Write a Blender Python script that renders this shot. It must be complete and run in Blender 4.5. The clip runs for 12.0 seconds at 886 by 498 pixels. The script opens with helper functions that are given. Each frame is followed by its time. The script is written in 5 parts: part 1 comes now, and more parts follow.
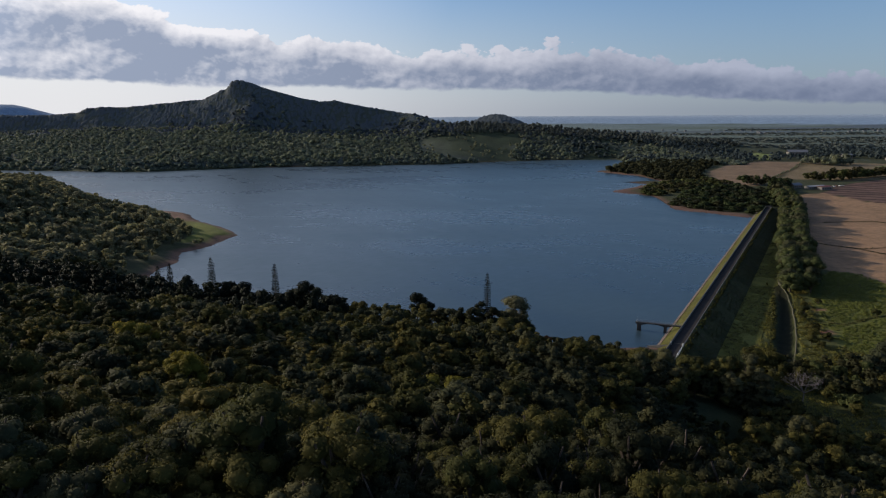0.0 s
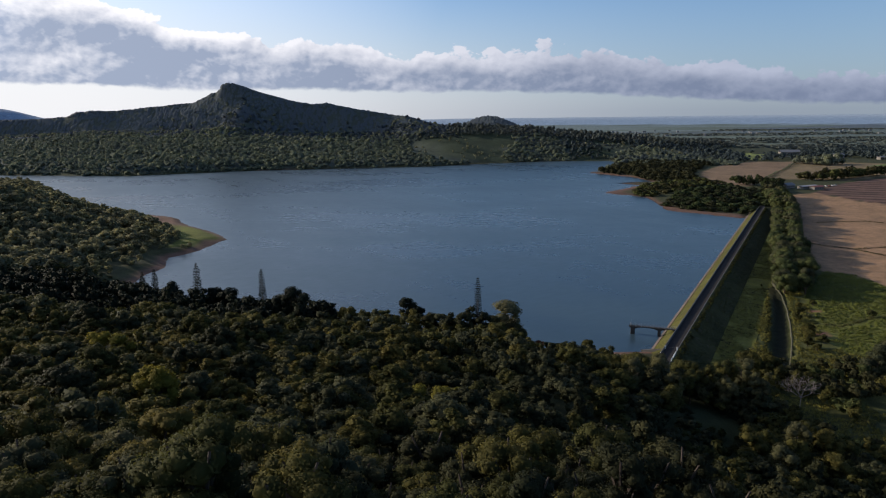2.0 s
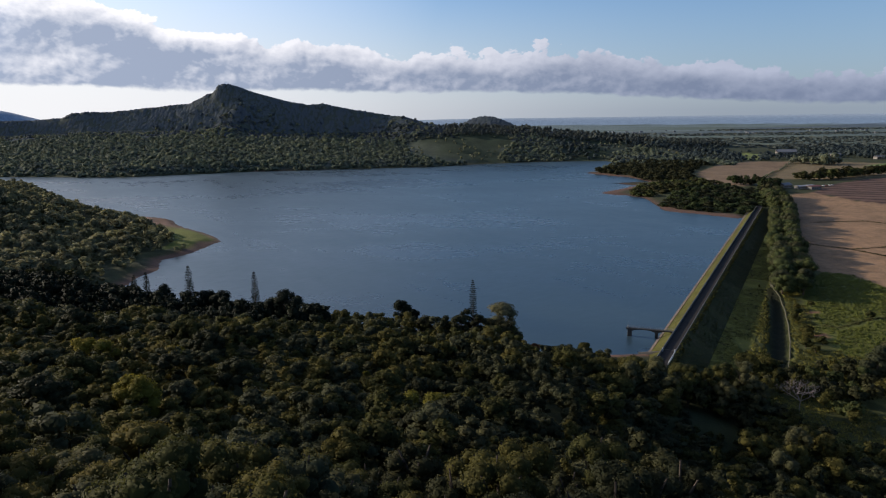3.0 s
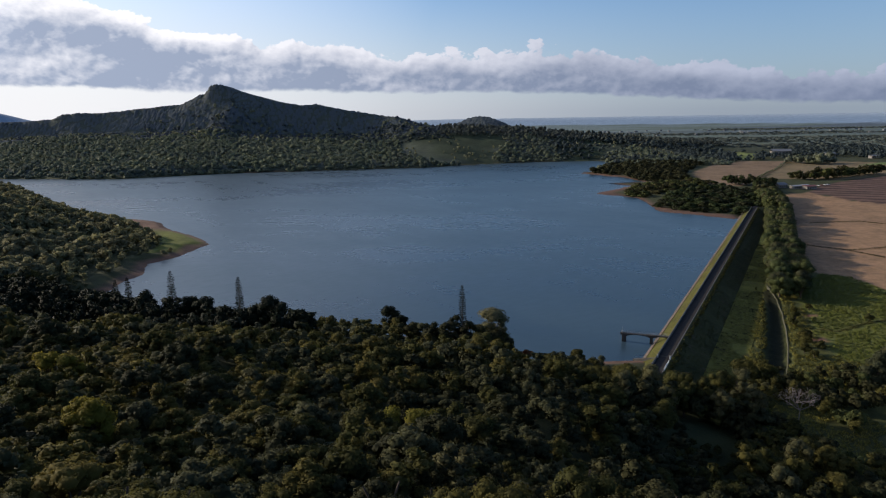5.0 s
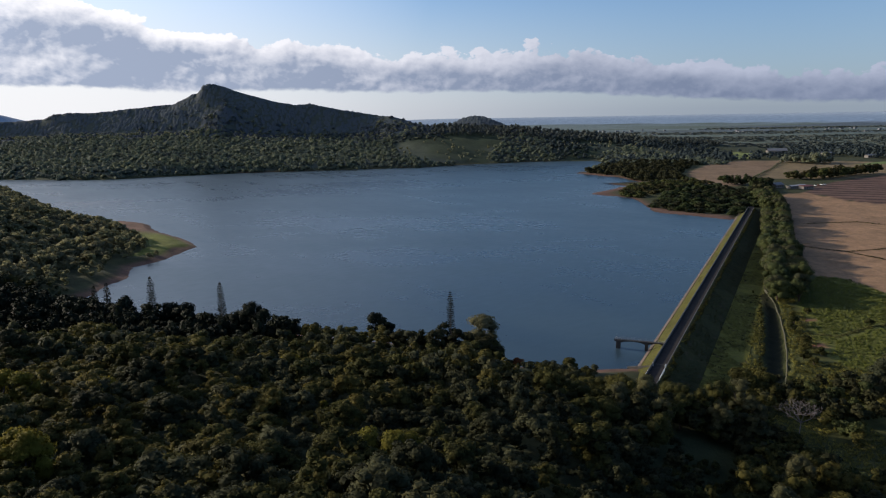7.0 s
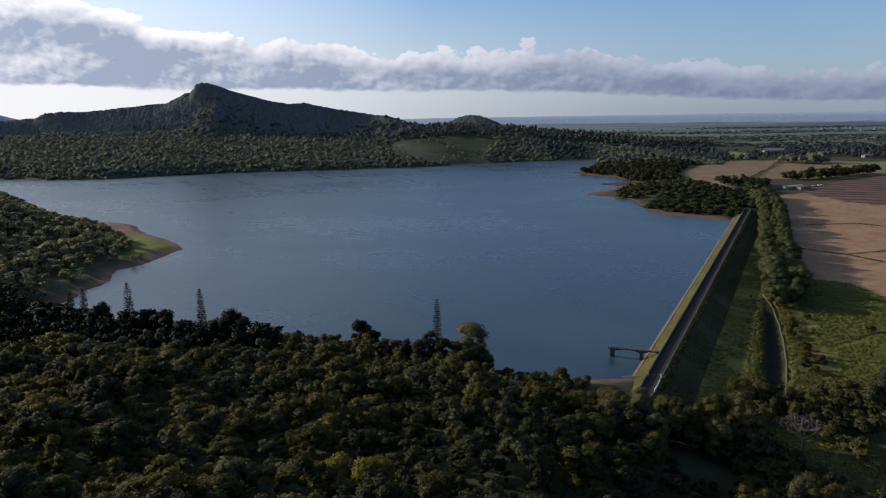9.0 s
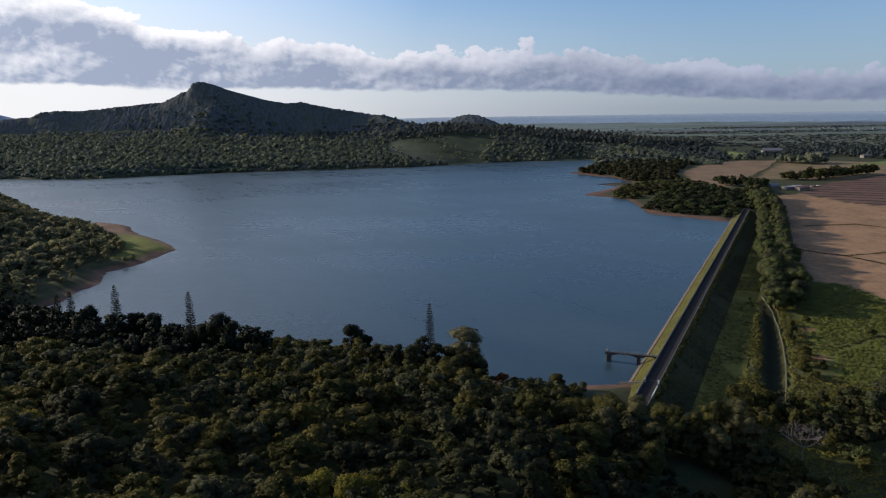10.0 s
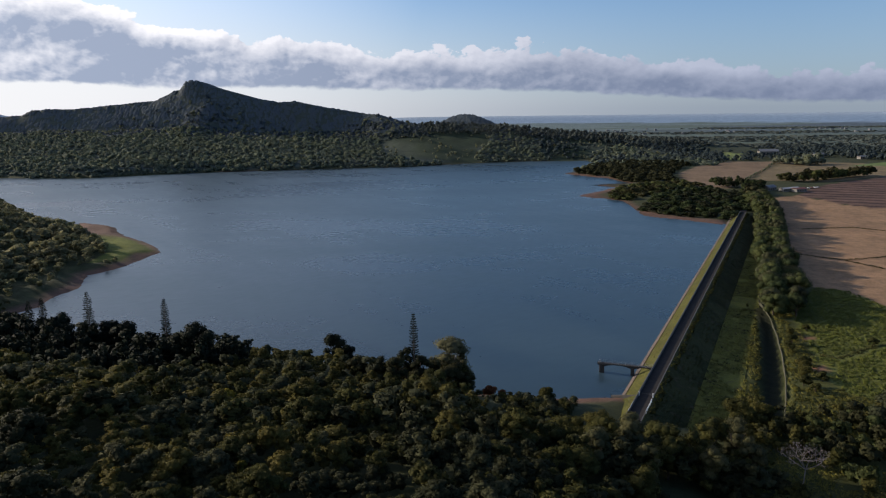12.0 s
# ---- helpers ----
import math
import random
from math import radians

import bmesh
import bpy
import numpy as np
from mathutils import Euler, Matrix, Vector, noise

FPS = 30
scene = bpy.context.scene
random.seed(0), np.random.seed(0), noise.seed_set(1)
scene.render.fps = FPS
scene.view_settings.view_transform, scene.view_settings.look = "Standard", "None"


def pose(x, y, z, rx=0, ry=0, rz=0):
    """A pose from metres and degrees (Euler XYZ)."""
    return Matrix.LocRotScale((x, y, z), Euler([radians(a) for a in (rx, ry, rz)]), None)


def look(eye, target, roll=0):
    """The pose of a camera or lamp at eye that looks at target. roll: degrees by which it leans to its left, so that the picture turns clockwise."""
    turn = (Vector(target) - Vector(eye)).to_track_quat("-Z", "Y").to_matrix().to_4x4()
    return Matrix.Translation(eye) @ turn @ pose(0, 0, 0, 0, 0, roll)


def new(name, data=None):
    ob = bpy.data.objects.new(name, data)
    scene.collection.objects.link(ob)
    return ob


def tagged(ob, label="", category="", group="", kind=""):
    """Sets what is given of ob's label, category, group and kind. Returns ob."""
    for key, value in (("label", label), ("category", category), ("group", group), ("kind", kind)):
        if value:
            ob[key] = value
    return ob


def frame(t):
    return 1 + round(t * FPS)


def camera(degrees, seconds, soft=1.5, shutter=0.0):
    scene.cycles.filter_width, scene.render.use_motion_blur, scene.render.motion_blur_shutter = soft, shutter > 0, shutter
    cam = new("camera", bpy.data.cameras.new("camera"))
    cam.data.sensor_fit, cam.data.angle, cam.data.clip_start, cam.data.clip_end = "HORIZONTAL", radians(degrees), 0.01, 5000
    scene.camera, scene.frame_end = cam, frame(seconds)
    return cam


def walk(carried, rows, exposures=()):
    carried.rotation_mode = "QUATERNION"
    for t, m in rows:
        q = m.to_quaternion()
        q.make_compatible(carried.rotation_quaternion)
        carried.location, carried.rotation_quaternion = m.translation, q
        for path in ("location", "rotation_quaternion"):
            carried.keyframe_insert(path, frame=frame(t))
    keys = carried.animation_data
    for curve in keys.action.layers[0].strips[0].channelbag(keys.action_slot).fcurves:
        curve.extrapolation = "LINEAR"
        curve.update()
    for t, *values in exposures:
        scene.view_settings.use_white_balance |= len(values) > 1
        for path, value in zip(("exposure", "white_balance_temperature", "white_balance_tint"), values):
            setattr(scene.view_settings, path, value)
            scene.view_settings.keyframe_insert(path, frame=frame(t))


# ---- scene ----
import itertools

cam = camera(66.0, 12.0, soft=1.1)
PATH = [
    (0, (-0.00, -0.00, 85.00), (-0.83, 98.01, 65.16), -0.33),
    (1, (0.66, 2.20, 84.82), (0.31, 100.25, 65.14), -0.50),
    (2, (1.51, 4.83, 84.68), (1.58, 102.90, 65.12), -0.64),
    (3, (2.53, 7.86, 84.60), (2.97, 105.94, 65.10), -0.76),
    (4, (3.69, 11.23, 84.56), (4.47, 109.31, 65.08), -0.85),
    (5, (5.00, 14.91, 84.55), (6.08, 112.99, 65.08), -0.91),
    (6, (6.42, 18.87, 84.58), (7.78, 116.94, 65.08), -0.95),
    (7, (7.95, 23.06, 84.64), (9.57, 121.12, 65.09), -0.96),
    (8, (9.56, 27.45, 84.73), (11.43, 125.49, 65.12), -0.95),
    (9, (11.24, 31.99, 84.84), (13.35, 130.01, 65.16), -0.91),
    (10, (12.98, 36.65, 84.98), (15.33, 134.65, 65.22), -0.85),
    (11, (14.74, 41.39, 85.12), (17.35, 139.37, 65.31), -0.76),
    (12, (16.53, 46.16, 85.28), (19.41, 144.13, 65.42), -0.65),
]
walk(cam, [(t, look(eye, target, roll)) for t, eye, target, roll in PATH], exposures=[(0, -0.22, 6200, 13), (0.5, -0.09, 6200, 13), (1.5, -0.02, 6200, 13), (2.5, 0.0, 6200, 13), (12, 0.0, 6200, 13)])

# ---- world, sun, exposure ----
SUN_AZ, SUN_EL = radians(-65.0), radians(19.0)      # azimuth from +y, to the right positive
SUN_DIR = Vector((math.sin(SUN_AZ) * math.cos(SUN_EL), math.cos(SUN_AZ) * math.cos(SUN_EL), math.sin(SUN_EL)))


class Net:
    """Short-hand for node trees: values, colours and sockets go in, sockets come out."""

    def __init__(self, tree):
        self.t = tree

    def put(self, sock, v):
        if isinstance(v, bpy.types.NodeSocket):
            self.t.links.new(v, sock)
        elif v is not None:
            sock.default_value = v

    def math(self, op, a, b=None, c=None, clamp=False):
        n = self.t.nodes.new("ShaderNodeMath")
        n.operation, n.use_clamp = op, clamp
        for s, v in zip(n.inputs, (a, b, c)):
            self.put(s, v)
        return n.outputs[0]

    def add(self, a, b): return self.math("ADD", a, b)
    def sub(self, a, b): return self.math("SUBTRACT", a, b)
    def mul(self, a, b): return self.math("MULTIPLY", a, b)

    def ramp(self, v, lo, hi, a=0.0, b=1.0, smooth=True):
        n = self.t.nodes.new("ShaderNodeMapRange")
        n.interpolation_type = "SMOOTHSTEP" if smooth else "LINEAR"
        for s, x in zip(n.inputs, (v, lo, hi, a, b)):
            self.put(s, x)
        return n.outputs[0]

    def noise(self, vec, scale, detail=3.0, rough=0.55, w=None, distort=0.0):
        n = self.t.nodes.new("ShaderNodeTexNoise")
        n.noise_dimensions = "3D"
        self.put(n.inputs["Vector"], vec)
        n.inputs["Scale"].default_value, n.inputs["Detail"].default_value = scale, detail
        n.inputs["Roughness"].default_value, n.inputs["Distortion"].default_value = rough, distort
        return n.outputs[0]

    def mix(self, f, a, b, blend="MIX"):
        n = self.t.nodes.new("ShaderNodeMix")
        n.data_type, n.blend_type = "RGBA", blend
        self.put(n.inputs[0], f)
        for s, v in ((n.inputs[6], a), (n.inputs[7], b)):
            self.put(s, (*v, 1.0) if isinstance(v, tuple) and len(v) == 3 else v)
        return n.outputs[2]

    def xyz(self, v):
        n = self.t.nodes.new("ShaderNodeSeparateXYZ")
        self.put(n.inputs[0], v)
        return n.outputs

    def vec(self, x, y, z):
        n = self.t.nodes.new("ShaderNodeCombineXYZ")
        for s, v in zip(n.inputs, (x, y, z)):
            self.put(s, v)
        return n.outputs[0]

    def curve(self, v, pts):
        """Piecewise smooth value over v from (v, value) pairs, with values between 0 and 1."""
        lo, hi = pts[0][0], pts[-1][0]
        n = self.t.nodes.new("ShaderNodeFloatCurve")
        c = n.mapping.curves[0]
        while len(c.points) < len(pts):
            c.points.new(0.5, 0.5)
        for p, (x, y) in zip(c.points, pts):
            p.location = ((x - lo) / (hi - lo), y)
        n.mapping.update()
        self.put(n.inputs[1], self.ramp(v, lo, hi, smooth=False))
        return n.outputs[0]


world = bpy.data.worlds.new("evening_sky")
scene.world = world
world.use_nodes = True
wt = world.node_tree
wt.nodes.clear()
W = Net(wt)
sky = wt.nodes.new("ShaderNodeTexSky")
sky.sky_type, sky.sun_disc = "NISHITA", False
sky.sun_elevation, sky.sun_rotation = SUN_EL, SUN_AZ
sky.altitude, sky.air_density, sky.dust_density, sky.ozone_density = 300.0, 1.0, 0.8, 3.0
SKY = 0.105
clear = W.mix(1.0, sky.outputs[0], (SKY * 1.0, SKY * 1.13, SKY * 1.27), "MULTIPLY")
coord = wt.nodes.new("ShaderNodeTexCoord")
dx, dy, dz = W.xyz(coord.outputs["Generated"])
az = W.math("MULTIPLY", W.math("ARCTAN2", dx, dy), 180 / math.pi)
el = W.math("MULTIPLY", W.math("ARCSINE", dz), 180 / math.pi)
# the cloud bank: a flat base, a billowing top that comes down towards the right


def puffs(u, v, scale, detail):
    n = wt.nodes.new("ShaderNodeTexVoronoi")
    n.feature, n.voronoi_dimensions = "SMOOTH_F1", "3D"
    n.inputs["Scale"].default_value, n.inputs["Detail"].default_value = scale, detail
    n.inputs["Roughness"].default_value, n.inputs["Lacunarity"].default_value = 0.55, 2.3
    n.inputs["Smoothness"].default_value = 0.85
    warp = W.noise(W.vec(u, v, 2.2), 0.55, 2.0, 0.5)
    warp2 = W.noise(W.vec(u, v, 7.9), 0.55, 2.0, 0.5)
    W.put(n.inputs["Vector"], W.vec(W.add(u, W.mul(W.sub(warp, 0.5), 1.0)), W.add(v, W.mul(W.sub(warp2, 0.5), 0.6)), 0.4))
    curl = W.noise(W.vec(u, v, 4.7), 0.8, 8.0, 0.58)
    return W.add(W.mul(W.sub(1.0, n.outputs["Distance"]), 0.95), W.mul(W.sub(curl, 0.5), 1.05))


au, ev = W.mul(az, 0.72), el
puff = puffs(au, ev, 0.40, 3.0)
puff_sun = puffs(W.sub(au, 0.24), W.add(ev, 0.30), 0.40, 3.0)
wide = W.noise(W.vec(W.mul(az, 0.20), W.mul(el, 0.50), 5.3), 0.75, 3.0, 0.5)
fine = W.noise(W.vec(W.mul(az, 0.7), W.mul(el, 1.1), 9.1), 1.3, 5.0, 0.55)
top = W.mul(W.curve(az, ((-60.0, 1.0), (-28.0, 0.93), (-22.5, 0.80), (-20.0, 0.71), (-13.0, 0.64), (-5.0, 0.565), (4.0, 0.52), (8.0, 0.55), (11.0, 0.55), (15.0, 0.48), (20.0, 0.40), (30.0, 0.31), (60.0, 0.27))), 10.0)
base = W.mul(W.curve(az, ((-60.0, 0.24), (-30.0, 0.235), (-20.0, 0.20), (-6.0, 0.18), (4.0, 0.165), (16.0, 0.115), (26.0, 0.05), (33.0, 0.03), (60.0, 0.03))), 10.0)
top_far = W.add(top, W.ramp(az, -30.0, -55.0, 0.0, 14.0))
rise = W.add(W.sub(top_far, el), W.add(W.mul(W.sub(puff, 0.40), 1.7), W.mul(W.sub(wide, 0.5), 1.1)))
lift = W.add(W.sub(el, base), W.add(W.mul(W.sub(fine, 0.5), 0.55), W.mul(W.sub(wide, 0.5), 0.6)))
body = W.mul(W.ramp(rise, -0.02, 0.20), W.ramp(lift, -0.12, 0.24))
sunny = W.ramp(az, 30.0, -32.0)
high = W.ramp(W.math("DIVIDE", W.sub(el, base), W.sub(top, base)), W.ramp(az, 10.0, -22.0, 0.22, 0.46), W.ramp(az, 10.0, -22.0, 1.0, 0.95))
relief = W.sub(puff, puff_sun)
rim = W.ramp(rise, 1.9, 0.10)
lit = W.add(W.add(W.mul(relief, W.add(0.80, W.mul(sunny, 0.25))), W.mul(W.sub(wide, 0.5), 1.7)), W.add(W.mul(high, 0.85), W.mul(rim, 0.42)))
lit = W.add(lit, W.add(W.mul(W.sub(fine, 0.5), 0.30), W.sub(W.mul(sunny, 0.10), 0.17)))
lit = W.ramp(lit, W.ramp(az, 8.0, -14.0, -0.30, -0.12), 1.12, smooth=False)
grey = W.mix(sunny, (0.195, 0.238, 0.335), (0.375, 0.435, 0.545))
white = W.mix(sunny, (0.45, 0.49, 0.59), (1.12, 1.09, 1.06))
cloud = W.mix(lit, grey, white)
to_sun = W.add(W.add(W.mul(dx, SUN_DIR.x), W.mul(dy, SUN_DIR.y)), W.mul(dz, SUN_DIR.z))
glow = W.ramp(to_sun, math.cos(radians(38)), math.cos(radians(4)), 1.0, 2.6)
cloud = W.mix(1.0, cloud, W.vec(glow, glow, glow), "MULTIPLY")
# bright haze under and behind the bank
haze = W.mix(sunny, (0.325, 0.395, 0.535), (0.93, 0.92, 0.89))
veil = W.mul(W.ramp(el, 12.0, 0.5), W.add(0.50, W.mul(sunny, 0.46)))
glare = W.ramp(to_sun, math.cos(radians(64)), math.cos(radians(8)), 0.0, 0.70, smooth=False)
seen_sky = W.mix(glare, clear, (1.12, 1.16, 1.2))
seen_sky = W.mix(veil, seen_sky, haze)
seen_sky = W.mix(body, seen_sky, cloud)
bg = wt.nodes.new("ShaderNodeBackground")
W.put(bg.inputs[0], seen_sky)
bg.inputs[1].default_value = 1.0
wt.links.new(bg.outputs[0], wt.nodes.new("ShaderNodeOutputWorld").inputs[0])

sun_data = bpy.data.lights.new("sun", "SUN")
sun_data.energy, sun_data.angle, sun_data.color = 5.0, radians(0.6), (1.0, 0.86, 0.66)
sun = new("sun", sun_data)
sun.rotation_mode = "QUATERNION"
sun.rotation_quaternion = SUN_DIR.to_track_quat("Z", "Y")

# ---- materials ----


def material(name):
    m = bpy.data.materials.new(name)
    m.use_nodes = True
    m.node_tree.nodes.clear()
    return m, Net(m.node_tree)


def finish(m, net, color, rough=0.85, metal=0.0, bump=None, strength=0.3, distance=0.1, translucent=0.0, spec=0.3, ior=None):
    t = m.node_tree
    b = t.nodes.new("ShaderNodeBsdfPrincipled")
    net.put(b.inputs["Base Color"], (*color, 1.0) if isinstance(color, tuple) else color)
    net.put(b.inputs["Roughness"], rough)
    b.inputs["Metallic"].default_value = metal
    b.inputs["Specular IOR Level"].default_value = spec
    if ior:
        b.inputs["IOR"].default_value = ior
    if bump is not None:
        k = t.nodes.new("ShaderNodeBump")
        k.inputs["Strength"].default_value, k.inputs["Distance"].default_value = strength, distance
        net.put(k.inputs["Height"], bump)
        t.links.new(k.outputs[0], b.inputs["Normal"])
    out = t.nodes.new("ShaderNodeOutputMaterial")
    shader = b.outputs[0]
    if translucent:
        tr = t.nodes.new("ShaderNodeBsdfTranslucent")
        net.put(tr.inputs[0], (*color, 1.0) if isinstance(color, tuple) else color)
        mx = t.nodes.new("ShaderNodeMixShader")
        mx.inputs[0].default_value = translucent
        t.links.new(shader, mx.inputs[1])
        t.links.new(tr.outputs[0], mx.inputs[2])
        shader = mx.outputs[0]
    t.links.new(shader, out.inputs[0])
    return m


def place(net):
    return net.t.nodes.new("ShaderNodeNewGeometry").outputs["Position"]


def plain(name, color, rough=0.8, metal=0.0, grain=1.5, amount=0.35, spec=0.3):
    """A weathered paint, stone or metal: one colour with stains at two scales and a fine relief."""
    m, n = material(name)
    at = place(n)
    a, b = n.noise(at, grain, 5.0, 0.6), n.noise(at, grain * 9, 3.0)
    v = n.add(n.mul(n.sub(a, 0.5), amount * 2), n.mul(n.sub(b, 0.5), amount))
    dark = tuple(c * 0.55 for c in color)
    c = n.mix(n.ramp(n.add(v, 0.5), 0.0, 1.0), dark, tuple(min(1.0, c * 1.25) for c in color))
    return finish(m, n, c, rough, metal, b, 0.25, 0.03, spec=spec)


def foliage(name, dark, light, tip, patch=0.11, translucent=0.36):
    """Leaves: colour drifts from tree to tree, from clump to clump and from leaf to leaf."""
    m, n = material(name)
    at = place(n)
    geo = n.t.nodes.new("ShaderNodeNewGeometry")
    tree = n.noise(at, patch, 2.0, 0.5)
    spot = n.noise(at, patch * 7, 2.0, 0.5)
    c = n.mix(n.ramp(n.add(tree, n.mul(n.sub(spot, 0.5), 0.45)), 0.36, 0.66), dark, light)
    c = n.mix(n.ramp(geo.outputs["Random Per Island"], 0.55, 1.0, 0.0, 0.65), c, tip)
    own = n.t.nodes.new("ShaderNodeObjectInfo").outputs["Random"]
    c = n.mix(1.0, c, n.mix(own, (0.72, 0.78, 0.8), (1.25, 1.15, 1.0)), "MULTIPLY")
    return finish(m, n, c, 0.75, translucent=translucent, spec=0.06)


LEAF = foliage("broadleaf", (0.040, 0.041, 0.014), (0.070, 0.069, 0.022), (0.112, 0.102, 0.032))
LEAF_GREY = foliage("greyleaf", (0.050, 0.053, 0.029), (0.079, 0.081, 0.042), (0.118, 0.115, 0.060))
LEAF_YELLOW = foliage("yellow_leaf", (0.110, 0.100, 0.018), (0.170, 0.150, 0.026), (0.240, 0.205, 0.038))
LEAF_DARK = foliage("needles", (0.012, 0.016, 0.010), (0.018, 0.023, 0.013), (0.026, 0.030, 0.016), translucent=0.05)
LEAF_RUST = foliage("rust_leaf", (0.16, 0.06, 0.03), (0.22, 0.085, 0.04), (0.27, 0.12, 0.06))
# LEAF_FAR and LEAF_HEAD are lightened: haze is put into their colours
LEAF_FAR = foliage("far_hazed_leaf", (0.148, 0.164, 0.128), (0.198, 0.212, 0.132), (0.245, 0.250, 0.136), patch=0.03, translucent=0.36)
LEAF_HEAD = foliage("headland_hazed_leaf", (0.135, 0.138, 0.092), (0.175, 0.178, 0.098), (0.215, 0.212, 0.108), patch=0.05, translucent=0.45)
# bluish leaves for the distant belts, with haze put into the colour
LEAF_PLAIN = foliage("plain_hazed_leaf", (0.056, 0.070, 0.074), (0.072, 0.087, 0.082), (0.092, 0.107, 0.086), patch=0.02, translucent=0.2)
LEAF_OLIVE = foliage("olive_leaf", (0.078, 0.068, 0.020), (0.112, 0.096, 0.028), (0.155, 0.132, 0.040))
# blue-grey because the mountain's haze is put into the leaf colour
LEAF_SCRUB = foliage("mountain_hazed_scrub", (0.076, 0.096, 0.124), (0.086, 0.107, 0.128), (0.100, 0.120, 0.122), patch=0.02, translucent=0.25)
# darker copy of LEAF with shade put into it; also for dark-leaved trees
LEAF_SHADE = foliage("dark_shade_leaf", (0.024, 0.026, 0.013), (0.038, 0.040, 0.019), (0.056, 0.055, 0.026), translucent=0.2)
LEAF_GROVE = foliage("grove_leaf", (0.040, 0.052, 0.022), (0.062, 0.076, 0.030), (0.094, 0.106, 0.042))
BARK = plain("bark", (0.075, 0.058, 0.045), 0.95, grain=2.0)
BARK_PALE = plain("pale_bark", (0.36, 0.33, 0.31), 0.9, grain=3.0)
CONCRETE = plain("concrete", (0.30, 0.28, 0.25), 0.9, grain=0.8)
CONCRETE_DARK = plain("wet_concrete", (0.10, 0.095, 0.09), 0.85, grain=0.8)
ASPHALT = plain("asphalt", (0.046, 0.042, 0.040), 1.0, grain=0.35, spec=0.02)
WHITE = plain("white_paint", (0.72, 0.72, 0.70), 0.6, grain=1.2, amount=0.2)
STEEL = plain("galvanised_steel", (0.42, 0.43, 0.44), 0.5, 0.7, grain=2.0)


def ground_material():
    m, n = material("ground")
    at = place(n)
    tint = n.t.nodes.new("ShaderNodeAttribute")
    tint.attribute_name = "soil"
    rows = n.t.nodes.new("ShaderNodeAttribute")
    rows.attribute_name = "furrow"
    a, b, c = n.noise(at, 0.035, 5.0, 0.6), n.noise(at, 0.22, 5.0, 0.62), n.noise(at, 1.3, 4.0, 0.65)
    v = n.add(n.add(n.mul(n.sub(a, 0.5), 1.0), n.mul(n.sub(b, 0.5), 0.9)), n.mul(n.sub(c, 0.5), 0.8))
    col = n.mix(1.0, tint.outputs["Color"], n.mix(n.ramp(v, -0.55, 0.55), (0.50, 0.52, 0.50), (1.45, 1.40, 1.32)), "MULTIPLY")
    x, y, _ = n.xyz(at)
    wave = n.math("SINE", n.mul(n.add(n.add(n.mul(x, 0.40), n.mul(y, 0.92)), n.mul(b, 3.0)), 0.34))
    line = n.mul(n.ramp(wave, 0.1, 0.9), rows.outputs["Fac"])
    col = n.mix(line, col, n.mix(1.0, col, (0.42, 0.40, 0.40), "MULTIPLY"))
    return finish(m, n, col, 0.95, bump=n.add(n.mul(b, 1.0), n.mul(c, 0.5)), strength=0.7, distance=0.5, spec=0.15)


def water_material():
    m, n = material("lake_water")
    at = place(n)
    x, y, _ = n.xyz(at)
    # wind from the far left: crests lie across it, gust lanes along it
    along, across = n.add(n.mul(x, 0.55), n.mul(y, -0.83)), n.add(n.mul(x, 0.83), n.mul(y, 0.55))
    gust = n.noise(n.vec(n.mul(x, 0.42), y, 0.0), 0.010, 4.0, 0.55)
    lane = n.noise(n.vec(n.mul(along, 0.12), across, 3.0), 0.06, 4.0, 0.6)
    waves = n.noise(n.vec(along, n.mul(across, 0.4), 0.0), 0.30, 3.0, 0.6)
    chop = n.noise(n.vec(along, n.mul(across, 0.5), 6.0), 1.7, 2.0, 0.6)
    wind = n.ramp(n.add(gust, n.mul(n.sub(lane, 0.5), 0.4)), 0.24, 0.76)
    swell = n.noise(n.vec(n.mul(x, 0.35), y, 9.0), 0.11, 4.0, 0.6)
    wind = n.add(wind, n.mul(n.sub(swell, 0.5), 0.55))
    c = n.mix(wind, (0.016, 0.031, 0.043), (0.042, 0.070, 0.086))
    bump = n.add(waves, n.mul(chop, 0.2))
    return finish(m, n, c, n.add(n.add(0.24, n.mul(wind, 0.12)), n.mul(n.sub(waves, 0.5), 0.10)), bump=bump, strength=0.028, distance=0.8, spec=0.5, ior=1.33)


GROUND, WATER = ground_material(), water_material()

# ---- building helpers ----


def np_mesh(name, verts, quads, mats, index=None, smooth=False):
    """A mesh from arrays of places and faces of three or four corners."""
    me = bpy.data.meshes.new(name)
    verts, quads = np.asarray(verts, np.float32), np.asarray(quads, np.int32)
    me.vertices.add(len(verts))
    me.vertices.foreach_set("co", verts.ravel())
    me.loops.add(quads.size)
    me.loops.foreach_set("vertex_index", quads.ravel())
    me.polygons.add(len(quads))
    me.polygons.foreach_set("loop_start", np.arange(0, quads.size, quads.shape[1], dtype=np.int32))
    for m in mats:
        me.materials.append(m)
    if index is not None:
        me.polygons.foreach_set("material_index", np.asarray(index, np.int32))
    me.polygons.foreach_set("use_smooth", np.full(len(quads), smooth))
    me.update(calc_edges=True)
    me.validate()
    return me


def part(name, bm, mat, parent=None, label="", smooth=False):
    """Links a bmesh as one mesh object under a thing or a part."""
    me = bpy.data.meshes.new(name)
    for f in bm.faces:
        f.smooth = smooth
    bm.to_mesh(me)
    bm.free()
    me.materials.append(mat)
    ob = new(name, me)
    ob.parent = parent
    return tagged(ob, label)


